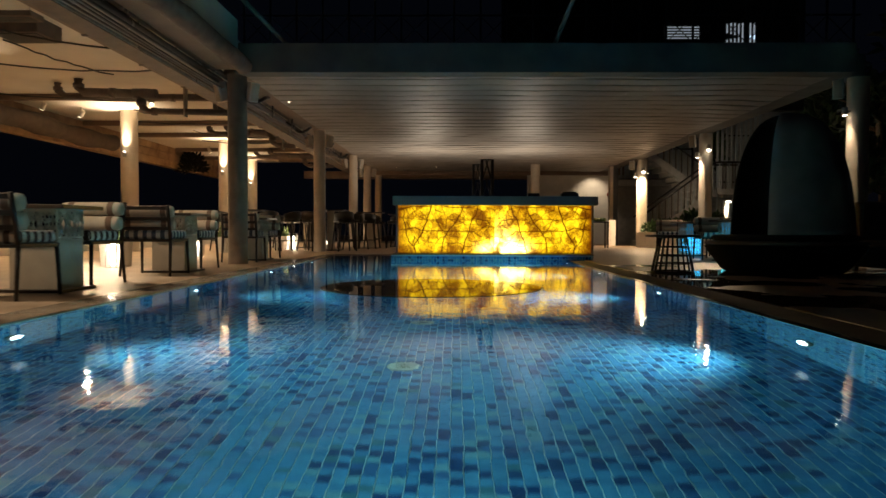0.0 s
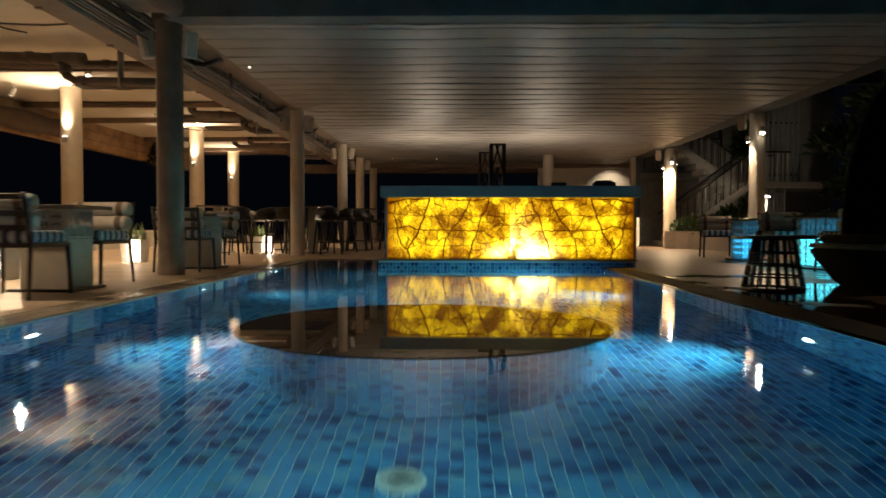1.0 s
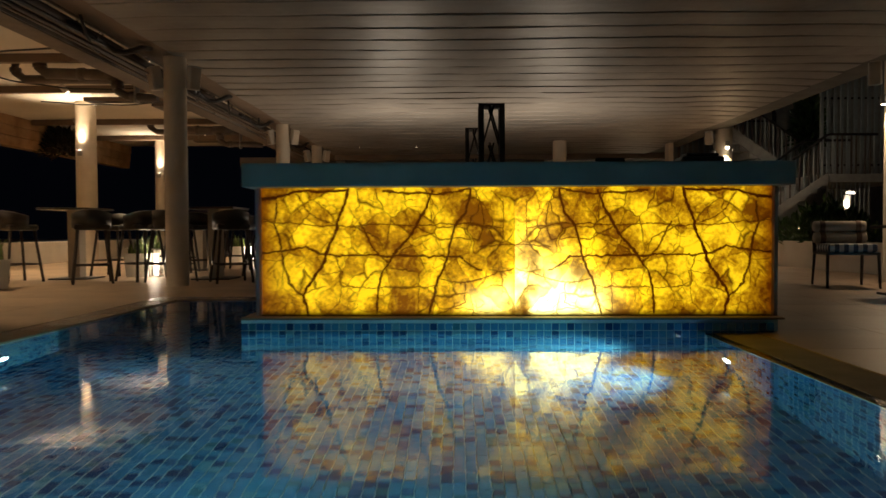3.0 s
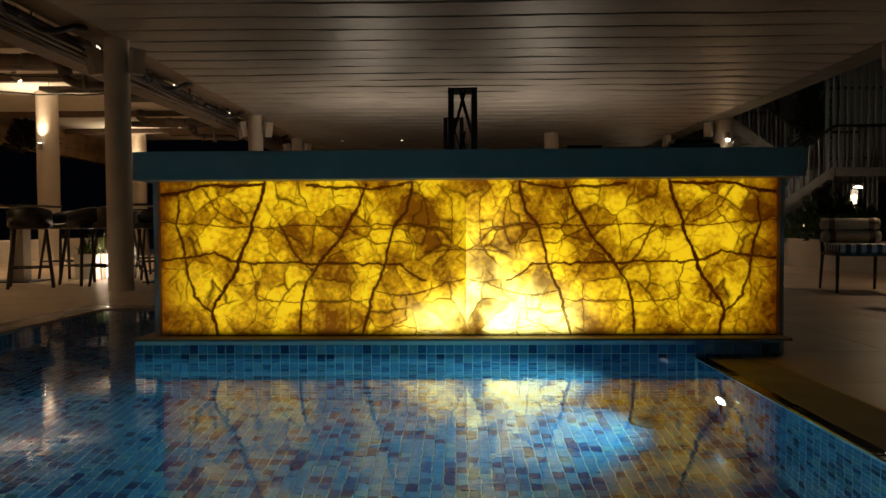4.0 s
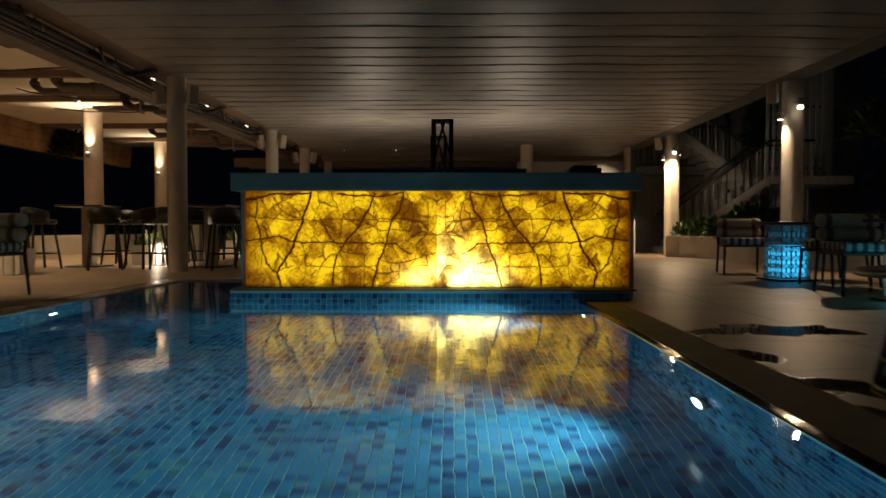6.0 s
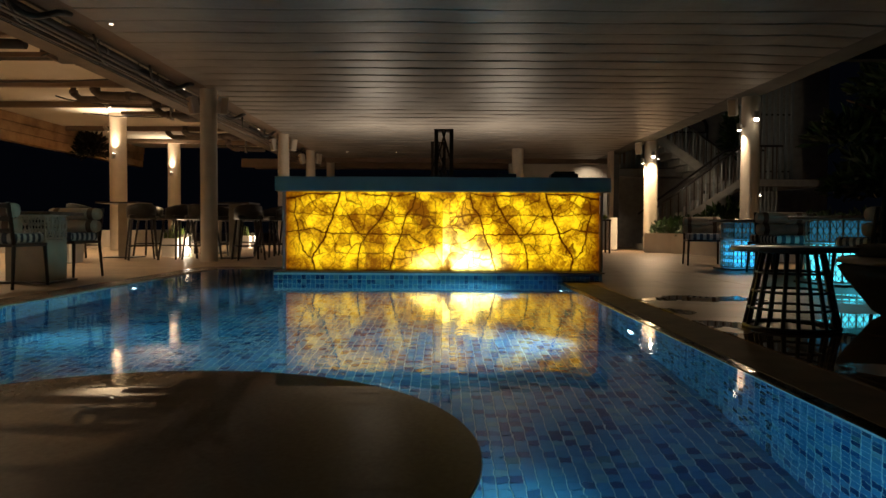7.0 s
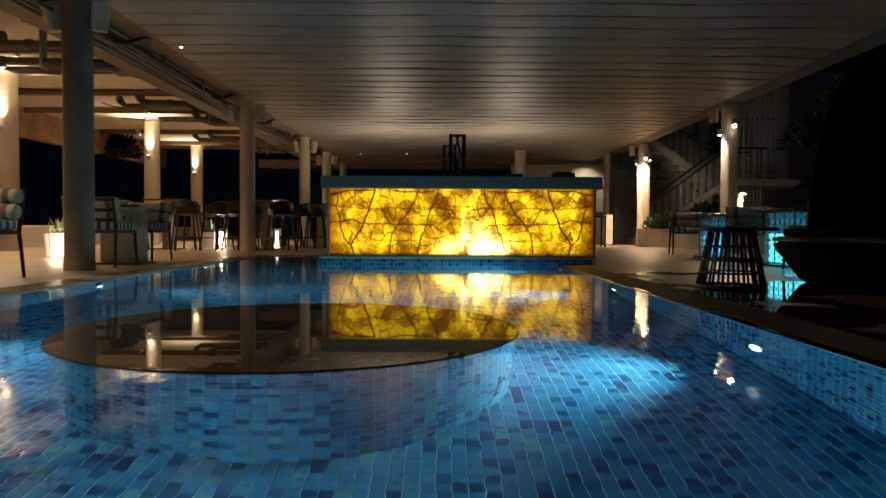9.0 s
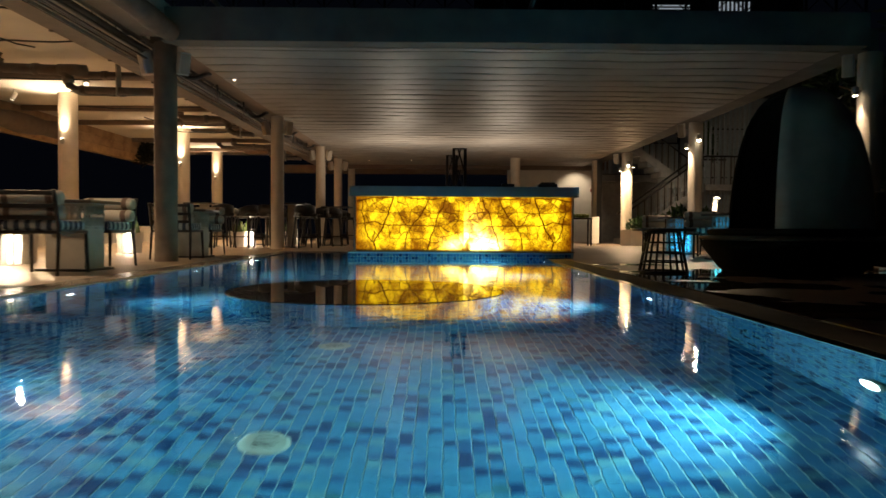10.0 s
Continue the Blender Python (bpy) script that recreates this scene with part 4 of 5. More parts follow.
for y0, ox in ((6.4, 0.0), (13.3, -0.1), (18.6, 1.0), (24.4, 0.6)):
    th = empty("drain_pipe", "dark drain pipe with swept bends and couplings", "pipe", group="drain pipes")
    run = ((-6.6 + ox, y0, 3.4), (-6.6 + ox, y0, 3.24), (-6.5 + ox, y0, 3.15), (-5.56 + ox, y0, 3.12), (-5.43 + ox, y0, 3.06), (-5.4 + ox, y0, 2.95), (-5.38 + ox, y0, 2.86), (-5.26 + ox, y0, 2.79), (-3.78, y0, 2.76))
    part("pipe", tube(run, (0.085, 0.085, 0.085, 0.085, 0.082, 0.075, 0.065, 0.06, 0.06), 12), M_DUCT, th)
    for (ax, az), (bx, bz), rr in (((-6.6, 3.31), (-6.6, 3.24), 0.1), ((-6.0, 3.135), (-5.9, 3.133), 0.1), ((-5.41, 3.0), (-5.39, 2.9), 0.092), ((-5.2, 2.785), (-5.1, 2.783), 0.076)):
        part("coupling", tube(((ax + ox, y0, az), (bx + ox, y0, bz)), rr, 12), M_DUCT, th)
    part("cleanout", tube(((-5.56 + ox, y0, 3.12), (-5.3 + ox, y0, 3.12), (-5.1 + ox, y0, 3.12)), (0.1, 0.1, 0.085), 12), M_DUCT, th)
    part("strap", box(-4.62 + ox * 0.5, -4.59 + ox * 0.5, y0 - 0.075, y0 + 0.075, 2.68, TZ, 0.002), M_GALV, th)
    th = empty("drain_pipe", "dark branch drain with two ceiling stubs", "pipe", group="drain pipes")
    part("pipe", tube(((-7.2 + ox, y0 + 0.35, 3.4), (-7.2 + ox, y0 + 0.35, 3.25), (-7.05 + ox, y0 + 0.35, 3.14), (-4.3 + ox, y0 + 0.35, 3.1), (-3.6, y0 + 0.35, 3.08)), (0.07, 0.07, 0.07, 0.06, 0.05), 12), M_DUCT, th)
    part("coupling", tube(((-7.2 + ox, y0 + 0.35, 3.32), (-7.2 + ox, y0 + 0.35, 3.25)), 0.085, 12), M_DUCT, th)
    part("coupling", tube(((-5.0 + ox, y0 + 0.35, 3.111), (-4.9 + ox, y0 + 0.35, 3.11)), 0.078, 12), M_DUCT, th)
    th = empty("air_grille", "taupe linear air diffuser hung under the ceiling", "vent", pose(-5.6 + 0.4 * ox, y0 + 2.3, 3.14), "air grilles")
    part("housing", box(-0.9, 0.9, -0.14, 0.14, 0, 0.07, 0.008), M_BEAM, th)
    for k in range(3):
        part("slot", box(-0.86, 0.86, -0.1 + k * 0.075, -0.06 + k * 0.075, -0.006, -0.001, 0.001), M_DARK, th)
    for x in (-0.8, 0.8):
        part("hanger", rod((x, 0, 0.07), (x, 0, TZ - 3.14), 0.006), M_GALV, th)
# bundled cables and thin conduits beside the beam
for i, (x, z, r) in enumerate(((-3.1, 2.72, 0.016), (-3.14, 2.79, 0.022), (-3.3, 2.76, 0.014), (-3.36, 2.84, 0.03), (-3.42, 2.92, 0.018), (-3.48, 2.83, 0.012), (-3.62, 2.8, 0.02), (-3.7, 2.86, 0.014), (-3.13, 2.98, 0.03))):
    tagged(part("conduit", tube([(x + 0.015 * math.sin(0.9 * y + i), y, z - 0.03 * abs(math.sin(y * 0.52 + i * 0.7)) ** 2 * (1 if r < 0.02 else 0.3)) for y in np.linspace(4.2, 29.4, 60)], r, 7), (M_DUCT, M_DARK, M_BEAM)[i % 3]), "thin dark conduit bundled beside the terrace beam", "conduit", "conduits")
k = 0.3
while k < 25.3:
    part("rung", box(-0.13, 0.13, k, k + 0.03, 0.012, 0.03, 0.002), M_GALV, tray)
    k += 0.45
th = empty("air_duct", "flat taupe duct with flanged joints under the ceiling", "duct")
y = 4.2
while y < 29:
    part("duct_length", box(-4.3, -4.1, y, y + 1.56, 3.03, 3.14, 0.006), M_BEAM, th)
    part("flange", box(-4.315, -4.085, y + 1.565, y + 1.605, 3.015, 3.155, 0.004), M_DUCT, th)
    part("hanger", rod((-4.2, y + 0.8, 3.14), (-4.2, y + 0.8, TZ), 0.008), M_GALV, th)
    y += 1.61
# darker service runs further in under the ceiling
for x, z, r, y1 in ((-6.1, 3.2, 0.09, 9.0), (-5.6, 3.3, 0.04, 8.4)):
    tagged(part("service_run", tube([(x + 0.01 * math.sin(y), y, z) for y in np.linspace(1.0, y1, 24)], r, 10), M_DUCT), "dark service pipe under the terrace ceiling", "pipe", "service runs")
for y, x0, x1 in ((6.9, -5.9, -4.6), (8.6, -8.9, -6.9)):
    th = empty("fan_unit", "dark flat fan unit hung under the ceiling", "fan unit", pose(0, y, 0), "fan units")
    part("housing", box(x0, x1, -0.28, 0.28, 3.12, 3.3, 0.02), M_DUCT, th)
    part("flange", box(x0 - 0.03, x0 - 0.002, -0.3, 0.3, 3.1, 3.32, 0.005), M_GALV, th)
    for xx in (x0 + 0.1, x1 - 0.1):
        part("hanger", rod((xx, 0, 3.3), (xx, 0, TZ), 0.01), M_DUCT, th)
tagged(part("rolled_blind", tube([(-2.62, y, 2.95 + 0.015 * math.sin(1.7 * y)) for y in np.linspace(-5.8, 10.3, 30)], [0.125 + 0.008 * math.sin(2.3 * k) for k in range(30)], 14), material("brown_blind", (0.19, 0.13, 0.095), 0.9, vary=0.2, scale=6, bump=0.4)), "rolled brown canvas blind along the terrace beam", "blind")
# ceiling cassettes above the tray and loose cables strung across
for x, y in ((-4.15, 8.95), (-5.5, 9.75), (-4.6, 15.9), (-4.9, 22.0)):
    th = empty("ceiling_cassette", "dark flat air unit recessed at the ceiling", "air unit", pose(x, y, 3.2), "ceiling cassettes")
    part("housing", box(-0.34, 0.34, -0.3, 0.3, 0, TZ - 3.2, 0.01), M_DUCT, th)
    part("grille", box(-0.29, 0.29, -0.25, 0.25, -0.012, -0.001, 0.004), M_DARK, th)
rng = random.Random(21)
for x0, y0, x1, y1, z, drop in ((-6.3, 10.5, -5.8, 12.9, 3.38, 0.05), (-7.6, 11.6, -4.2, 12.2, 3.34, 0.1), (-8.8, 14.2, -4.0, 14.5, 3.3, 0.12), (-6.9, 16.0, -3.9, 15.2, 3.28, 0.14), (-7.9, 17.6, -4.1, 17.4, 3.3, 0.12), (-6.8, 19.4, -3.9, 19.9, 3.28, 0.16), (-7.4, 21.6, -4.0, 21.2, 3.3, 0.12), (-5.8, 9.0, -3.8, 10.4, 3.2, 0.1), (-6.4, 7.2, -3.9, 8.0, 3.3, 0.12)):
    pts = []
    for k in range(13):
        f = k / 12
        pts.append((x0 + (x1 - x0) * f + rng.uniform(-0.03, 0.03), y0 + (y1 - y0) * f + rng.uniform(-0.03, 0.03), z - drop * 4 * f * (1 - f) + rng.uniform(-0.01, 0.01)))
    tagged(part("loose_cable", tube(pts, 0.014, 6), M_DARK), "black cable strung loosely under the ceiling", "cable", "loose cables")
# swept dark bends and drooping loops along the beam
for y0 in (11.6, 13.4, 15.0, 18.0, 19.6, 21.4, 24.0):
    pts = [(-3.02 - 0.3 * f, y0 + 1.1 * f, 2.9 - 0.16 * math.sin(math.pi * f) - 0.05 * f) for f in np.linspace(0, 1, 9)]
    tagged(part("cable_loop", tube(pts, 0.017, 7), M_DARK), "black cable drooping from the terrace beam", "cable", "cable loops")
for y0 in (12.2, 15.9, 18.9, 21.5, 24.9):
    th = empty("pipe_bend", "dark pipe offset with bends beside the beam", "pipe", group="pipe bends")
    part("pipe", tube(((-3.14, y0 - 0.9, 2.83), (-3.14, y0 - 0.3, 2.83), (-3.13, y0 - 0.16, 2.8), (-3.08, y0 - 0.08, 2.76), (-3.0, y0, 2.76), (-2.93, y0 + 0.08, 2.8), (-2.9, y0 + 0.2, 2.86), (-2.9, y0 + 0.45, 2.92)), 0.034, 10), M_DARK, th)
    part("coupling", tube(((-3.14, y0 - 0.42, 2.83), (-3.14, y0 - 0.34, 2.83)), 0.045, 10), M_DARK, th)
    part("hanger", rod((-3.14, y0 - 0.6, 2.86), (-3.14, y0 - 0.6, TZ), 0.006), M_GALV, th)
# small recessed downlight in the soffit
for x, y in ((-2.6, 12.97), (-1.73, 26.2), (-0.24, 26.2)):
    th = empty("downlight", "small recessed downlight glowing in the soffit", "downlight", pose(x, y, SOF_Z - 0.014), "soffit downlights")
    part("rim", lathe(((0.035, 0), (0.035, 0.03), (0.03, 0.035)), seg=18), M_SPEAKER, th)
    part("lens", lathe(((0.022, -0.006), (0.022, -0.001)), seg=14), M_SPOTFACE, th, "glowing lens")
# extra roof edge of the terrace in front of the soffit
setting("beam_terrace_edge", box(-3.1, SOF_W - 0.005, -6, SOF_S - 0.35, SOF_Z + 0.01, SOF_Z + 0.3, 0.01), M_BEAM, "taupe painted beam along the terrace edge", "beam")
setting("wall_upper_fascia", box(-2.95, -2.78, -6, SOF_S - 0.32, SOF_Z + 0.31, SOF_Z + 0.75, 0.01), M_SLAB, "pale fascia above the terrace beam", "fascia")


def speaker(m):
    th = empty("loudspeaker", "cream box loudspeaker tilted on a column bracket", "speaker", m, "loudspeakers")
    part("cabinet", box(-0.075, 0.075, -0.07, 0.07, -0.15, 0.15, 0.02), M_SPEAKER, th)
    part("grille", box(-0.06, 0.06, -0.078, -0.0715, -0.13, 0.13, 0.003), M_CREAM, th)
    part("bracket", box(-0.02, 0.02, 0.07, 0.14, -0.02, 0.02, 0.004), M_DARK, th)
    return th


for y in (10.84, 16.82, 22.36, 25.9):
    for s in (-1, 1):
        speaker(pose(INNER_X + s * 0.245 - (0.1 if y < 12 else 0), y - 0.02, 2.66, 14, 0, s * 42))
for x, y in GARDEN:
    speaker(pose(x - 0.36, y - 0.1, 2.72, 14, 0, -35))


def track_spot(x, y, z, rz=0, tilt=35):
    th = empty("track_spot", "cream adjustable ceiling spotlight, lit", "spotlight", pose(x, y, z, 0, 0, rz), "ceiling spots")
    part("stem", rod((0, 0, 0), (0, 0, 0.12), 0.012), M_SPEAKER, th)
    can = part("can", lathe(((0.04, -0.09), (0.05, -0.08), (0.05, 0.07), (0.03, 0.09)), seg=16), M_SPEAKER, th, m=pose(0, 0, -0.03, tilt, 0, 0))
    part("lens", lathe(((0.04, -0.097), (0.04, -0.091)), seg=16), M_SPOTFACE, can, "glowing lens")


# Those at x -4.75 are added out of view to brighten the dining chairs.
for i, (x, y) in enumerate(((-6.6, 9.4), (-4.75, 2.2), (-4.75, 4.9), (-4.75, 7.7), (-8.2, 12.8), (-6.0, 14.9), (-8.2, 18.4), (-6.2, 20.3), (-8.0, 24.0), (-5.6, 25.6))):
    track_spot(x, y, 3.3, 40 * i, 40)
    lamp("track_lamp", "SPOT", (x, y, 3.12), (x + (1.7 if x == -4.75 else 0.6), y + (0.7 if x == -4.75 else 0.1), 0.4 if x == -4.75 else 0), 250 if y < 11 else 290, WARM2 if x == -4.75 else WARM, 0.04, 68 if x == -4.75 else 100, 0.8)
for x, y, z, to in ((-8.66, 15.45, 3.3, 12.4), (-8.37, 16.5, 3.3, 9.2)):
    track_spot(x, y, z, 60, 45)
    lamp("track_lamp", "SPOT", (x + 0.12, y - 0.1, z - 0.14), (-3.1, to, 0.5), 420, WARM, 0.04, 34, 0.8)
for y, to, w in ((18.3, -2.4, 110), (20.9, -1.9, 130), (23.7, -1.6, 150)):
    track_spot(-3.72, y, 3.3, 150, 40)
    lamp("track_lamp", "SPOT", (-3.66, y - 0.06, 3.1), (to, y + 0.2, 0), w, WARM, 0.04, 95, 0.8)

# ---- garden side ----


def wire_table(m):
    th = empty("wire_table", "round dark side table on a flared wire cage base", "table", m)
    part("tabletop", lathe(((0.335, 0.455), (0.345, 0.46), (0.345, 0.48), (0.335, 0.485)), seg=40), M_TOP, th)
    for i in range(20):
        a = 2 * math.pi * i / 20
        part("wire", rod((0.262 * math.cos(a), 0.262 * math.sin(a), 0), (0.17 * math.cos(a), 0.17 * math.sin(a), 0.456), 0.011), M_DARK, th)
    for z in (0.01, 0.12, 0.22, 0.33, 0.45):
        r = 0.262 - 0.092 * z / 0.456
        part("hoop", tube([(r * math.cos(t), r * math.sin(t), z) for t in np.linspace(0, 2 * math.pi, 33)], 0.009 if z > 0.05 else 0.014, 6), M_DARK, th)
    return th


wire_table(pose(3.28, 9.12, D))


def daybed(m):
    """Round dark wicker base with mattress and a domed hood, open to one side."""
    th = empty("canopy_daybed", "round dark wicker daybed with domed cloth canopy", "daybed", m)
    part("base", lathe(((0.66, 0), (0.72, 0.04), (0.88, 0.26), (0.92, 0.33), (0.88, 0.35)), seg=48), M_WICKER, th)
    part("rim", lathe(((0.86, 0.352), (0.93, 0.36), (0.92, 0.39), (0.86, 0.4)), seg=48), M_TERRACOTTA, th)
    part("mattress", lathe(((0.8, 0.402), (0.84, 0.42), (0.84, 0.46), (0.78, 0.48)), seg=48), M_WICKER, th)
    for a0, a1, mat, nm in ((-32, 105, M_GREYCLOTH, "canopy"), (105, 215, M_WICKER, "hood")):
        bm = bmesh.new()
        rings = []
        for i in range(15):
            f = i / 14
            ph = f * math.pi / 2
            r, z = 0.78 * math.cos(ph) ** 0.7, 0.41 + 1.62 * math.sin(ph)
            rings.append([bm.verts.new((r * math.cos(radians(a)), r * math.sin(radians(a)), z)) for a in np.linspace(a0, a1, 15)])
        for p, q in zip(rings[:-1], rings[1:]):
            for j in range(14):
                bm.faces.new((p[j], p[j + 1], q[j + 1], q[j])).smooth = True
        bmesh.ops.remove_doubles(bm, verts=bm.verts, dist=0.001)
        ob = part(nm, bm, mat, th)
        sm = ob.modifiers.new("thickness", "SOLIDIFY")
        sm.thickness = 0.03
    for x in (-0.35, 0.3):
        part("pillow", box(x - 0.24, x + 0.24, 0.2, 0.42, 0.48, 0.8, 0.08), M_TERRACOTTA, th)
    return th


daybed(pose(4.8, 9.35, D, 0, 0, -95) @ Matrix.Diagonal((1.06, 1.06, 1.02, 1)))


def lounge_sofa(m):
    th = empty("lounge_sofa", "low dark brown outdoor sofa beside the daybed", "sofa", m)
    part("base", box(-0.75, 0.75, -0.45, 0.45, 0.05, 0.3, 0.03), M_WICKER, th)
    for sx in (-1, 1):
        for sy in (-1, 1):
            part("foot", box(sx * 0.66 - 0.03, sx * 0.66 + 0.03, sy * 0.36 - 0.03, sy * 0.36 + 0.03, 0, 0.05, 0.004), M_DARK, th)
    for sx in (-1, 1):
        part("seat_cushion", box(min(sx * 0.01, sx * 0.72), max(sx * 0.01, sx * 0.72), -0.43, 0.25, 0.302, 0.42, 0.04), M_TERRACOTTA, th)
        part("back_cushion", box(min(sx * 0.01, sx * 0.72), max(sx * 0.01, sx * 0.72), 0.2, 0.4, 0.42, 0.95, 0.06), M_TERRACOTTA, th)
    part("backrest", box(-0.75, 0.75, 0.4, 0.47, 0.3, 0.9, 0.02), M_WICKER, th)
    return th


lounge_sofa(pose(6.75, 9.6, D, 0, 0, 4))

# light tables with chairs
LTAB = "pedestal table with lattice panels glowing blue from inside"
lattice_table(pose(5.55, 15.2, D, 0, 0, 6), M_CYAN, LTAB, 0.185)
lattice_table(pose(5.52, 12.45, D, 0, 0, 12), M_CYAN2, LTAB, 0.27)
dining_chair(pose(5.5, 16.46, D, 0, 0, 168), M_STRIPE_G)
dining_chair(pose(5.72, 14.35, D, 0, 0, 6), M_STRIPE_B)
dining_chair(pose(6.15, 15.3, D, 0, 0, 95), M_STRIPE_G)
dining_chair(pose(5.35, 13.32, D, 0, 0, 176), M_STRIPE_G)
dining_chair(pose(5.35, 11.6, D, 0, 0, 4), M_STRIPE_G)

# garden planter wall, curved
bm = bmesh.new()
path = [(6.3, 22.62), (6.55, 22.4), (6.78, 22.0), (6.98, 21.2), (7.1, 20.0), (7.3, 18.6), (7.55, 17.0), (7.6, 15.0), (7.6, 11.0), (7.6, 4.0)]
pts = []
for (x0, y0), (x1, y1) in zip(path, path[1:]):
    for f in (0, 0.34, 0.67):
        pts.append((x0 + (x1 - x0) * f, y0 + (y1 - y0) * f))
rows_ = []
for x, y in pts:
    rows_.append([bm.verts.new(p) for p in ((x, y, DECK - 0.004), (x, y, 0.5), (x + 0.18, y, 0.5), (x + 0.18, y, DECK - 0.004))])
for a, b in zip(rows_, rows_[1:]):
    for i in range(4):
        bm.faces.new((a[i], a[(i + 1) % 4], b[(i + 1) % 4], b[i]))
bm.faces.new(rows_[0])
bm.faces.new(list(reversed(rows_[-1])))
setting("wall_planter", bm, M_WHITE, "low cream rendered planter wall, gently curved", "wall")
bm = bmesh.new()
rows_ = [[bm.verts.new(p) for p in ((x + 0.17, y, 0.42), (x + 2.6, y, 0.42))] for x, y in pts]
for a, b in zip(rows_, rows_[1:]):
    bm.faces.new((a[0], a[1], b[1], b[0]))
setting("ground_bed", bm, M_SOIL, "dark soil of the raised planting bed", "soil")


def leaf_clump(count, rx, ry, rz, size, seed):
    rng = random.Random(seed)
    bm = bmesh.new()
    for _ in range(count):
        while True:
            p = Vector((rng.uniform(-1, 1), rng.uniform(-1, 1), rng.uniform(0, 1)))
            if 0.25 < p.length < 1:
                break
        c = Vector((p.x * rx, p.y * ry, p.z * rz))
        d = (p + Vector((rng.uniform(-0.5, 0.5), rng.uniform(-0.5, 0.5), rng.uniform(-0.4, 0.6)))).normalized()
        s = d.cross(Vector((rng.uniform(-1, 1), rng.uniform(-1, 1), 1))).normalized()
        ln, wd = size * rng.uniform(0.6, 1.3), size * rng.uniform(0.16, 0.3)
        up = s.cross(d) * ln * 0.12
        a, b_, t = c, c + d * ln * 0.5 + up, c + d * ln
        v = [bm.verts.new(q) for q in (a, b_ + s * wd, t, b_ - s * wd, b_ - up * 1.4)]
        bm.faces.new((v[0], v[1], v[4]))
        bm.faces.new((v[1], v[2], v[4]))
        bm.faces.new((v[2], v[3], v[4]))
        bm.faces.new((v[3], v[0], v[4]))
    return bm


def shrub(x, y, z, w, h, seed, size=0.16, count=170):
    ob = tagged(part("shrub", leaf_clump(count, w, w, h, size, seed), M_LEAF), "leafy green shrub in the planting bed", "plant", "shrubs")
    ob.matrix_world = pose(x, y, z)
    return ob


rng = random.Random(5)
for i, (x, y) in enumerate(((6.85, 22.75), (7.05, 22.4), (7.25, 21.9), (7.3, 21.2), (7.4, 20.6), (7.5, 19.8), (7.7, 19.2), (7.8, 18.5), (7.95, 17.9), (8.05, 17.2), (8.1, 16.5), (8.1, 15.8), (8.15, 15.1), (8.1, 14.4), (8.1, 13.6), (8.2, 12.9), (8.2, 12.0), (8.2, 11.0), (8.6, 20.2), (8.8, 18.8), (8.9, 17.0), (9.0, 15.2))):
    shrub(x, y, 0.42, 0.34, rng.uniform(0.28, 0.5), i)
for i, (x, y, h) in enumerate(((7.62, 22.0, 0.55), (7.88, 21.9, 0.75), (8.2, 21.9, 0.85), (8.5, 21.7, 0.62))):
    shrub(x, y, 0.42, 0.3, h, 40 + i, 0.2, 240)


def tree(x, y, h, seed):
    th = empty("tree", "dark leafy tree behind the planter at night", "tree", pose(x, y, 0.4), "garden trees")
    rng = random.Random(seed)
    part("trunk", tube(((0, 0, 0), (0.05, 0.02, h * 0.3), (-0.04, 0.05, h * 0.55), (0.02, 0, h * 0.8)), (0.14, 0.11, 0.08, 0.04), 10), M_TIMBER, th)
    for i in range(6):
        a, z = i * 1.1, h * (0.4 + 0.06 * i)
        part("limb", tube(((0, 0, z), (0.5 * math.cos(a), 0.5 * math.sin(a), z + 0.3), (1.1 * math.cos(a), 1.1 * math.sin(a), z + 0.45)), (0.05, 0.035, 0.015), 7), M_TIMBER, th)
    bm = bmesh.new()
    me = bpy.data.meshes.new("t")
    for i in range(16):
        a, r, z = rng.uniform(0, 6.28), rng.uniform(0.3, 1.25), rng.uniform(0.28, 0.95) * h
        c = leaf_clump(190, 0.65, 0.65, 0.6, 0.3, seed * 50 + i)
        bmesh.ops.translate(c, verts=c.verts, vec=(r * math.cos(a), r * math.sin(a), z - 0.3))
        c.to_mesh(me)
        c.free()
        bm.from_mesh(me)
    bpy.data.meshes.remove(me)
    part("crown", bm, M_LEAF, th)


for x, y, h, s in ((10.6, 19.6, 4.2, 1), (10.2, 16.2, 4.6, 2), (9.8, 12.6, 4.4, 3), (10.0, 8.8, 4.2, 4)):
    tree(x, y, h, s)

# Leaf colour set much darker than on the other plants.
ob = tagged(part("hanging_plant", leaf_clump(420, 0.5, 0.42, 0.6, 0.24, 77), material("near_black_leaf", (0.014, 0.016, 0.008), 0.7, vary=0.2, bump=0, island=0.4)), "dark leafy plant hanging at the terrace edge", "plant")
ob.matrix_world = pose(-9.15, 25.4, 2.66)

# stair at the back: one flight to a landing, a second one turning back above it
stair = empty("stair", "concrete outdoor stair with dark metal handrail", "stair", pose(7.0, 24.6, DECK - 0.004))
RISE, GOING, LAND = 0.182, 0.248, 2.02


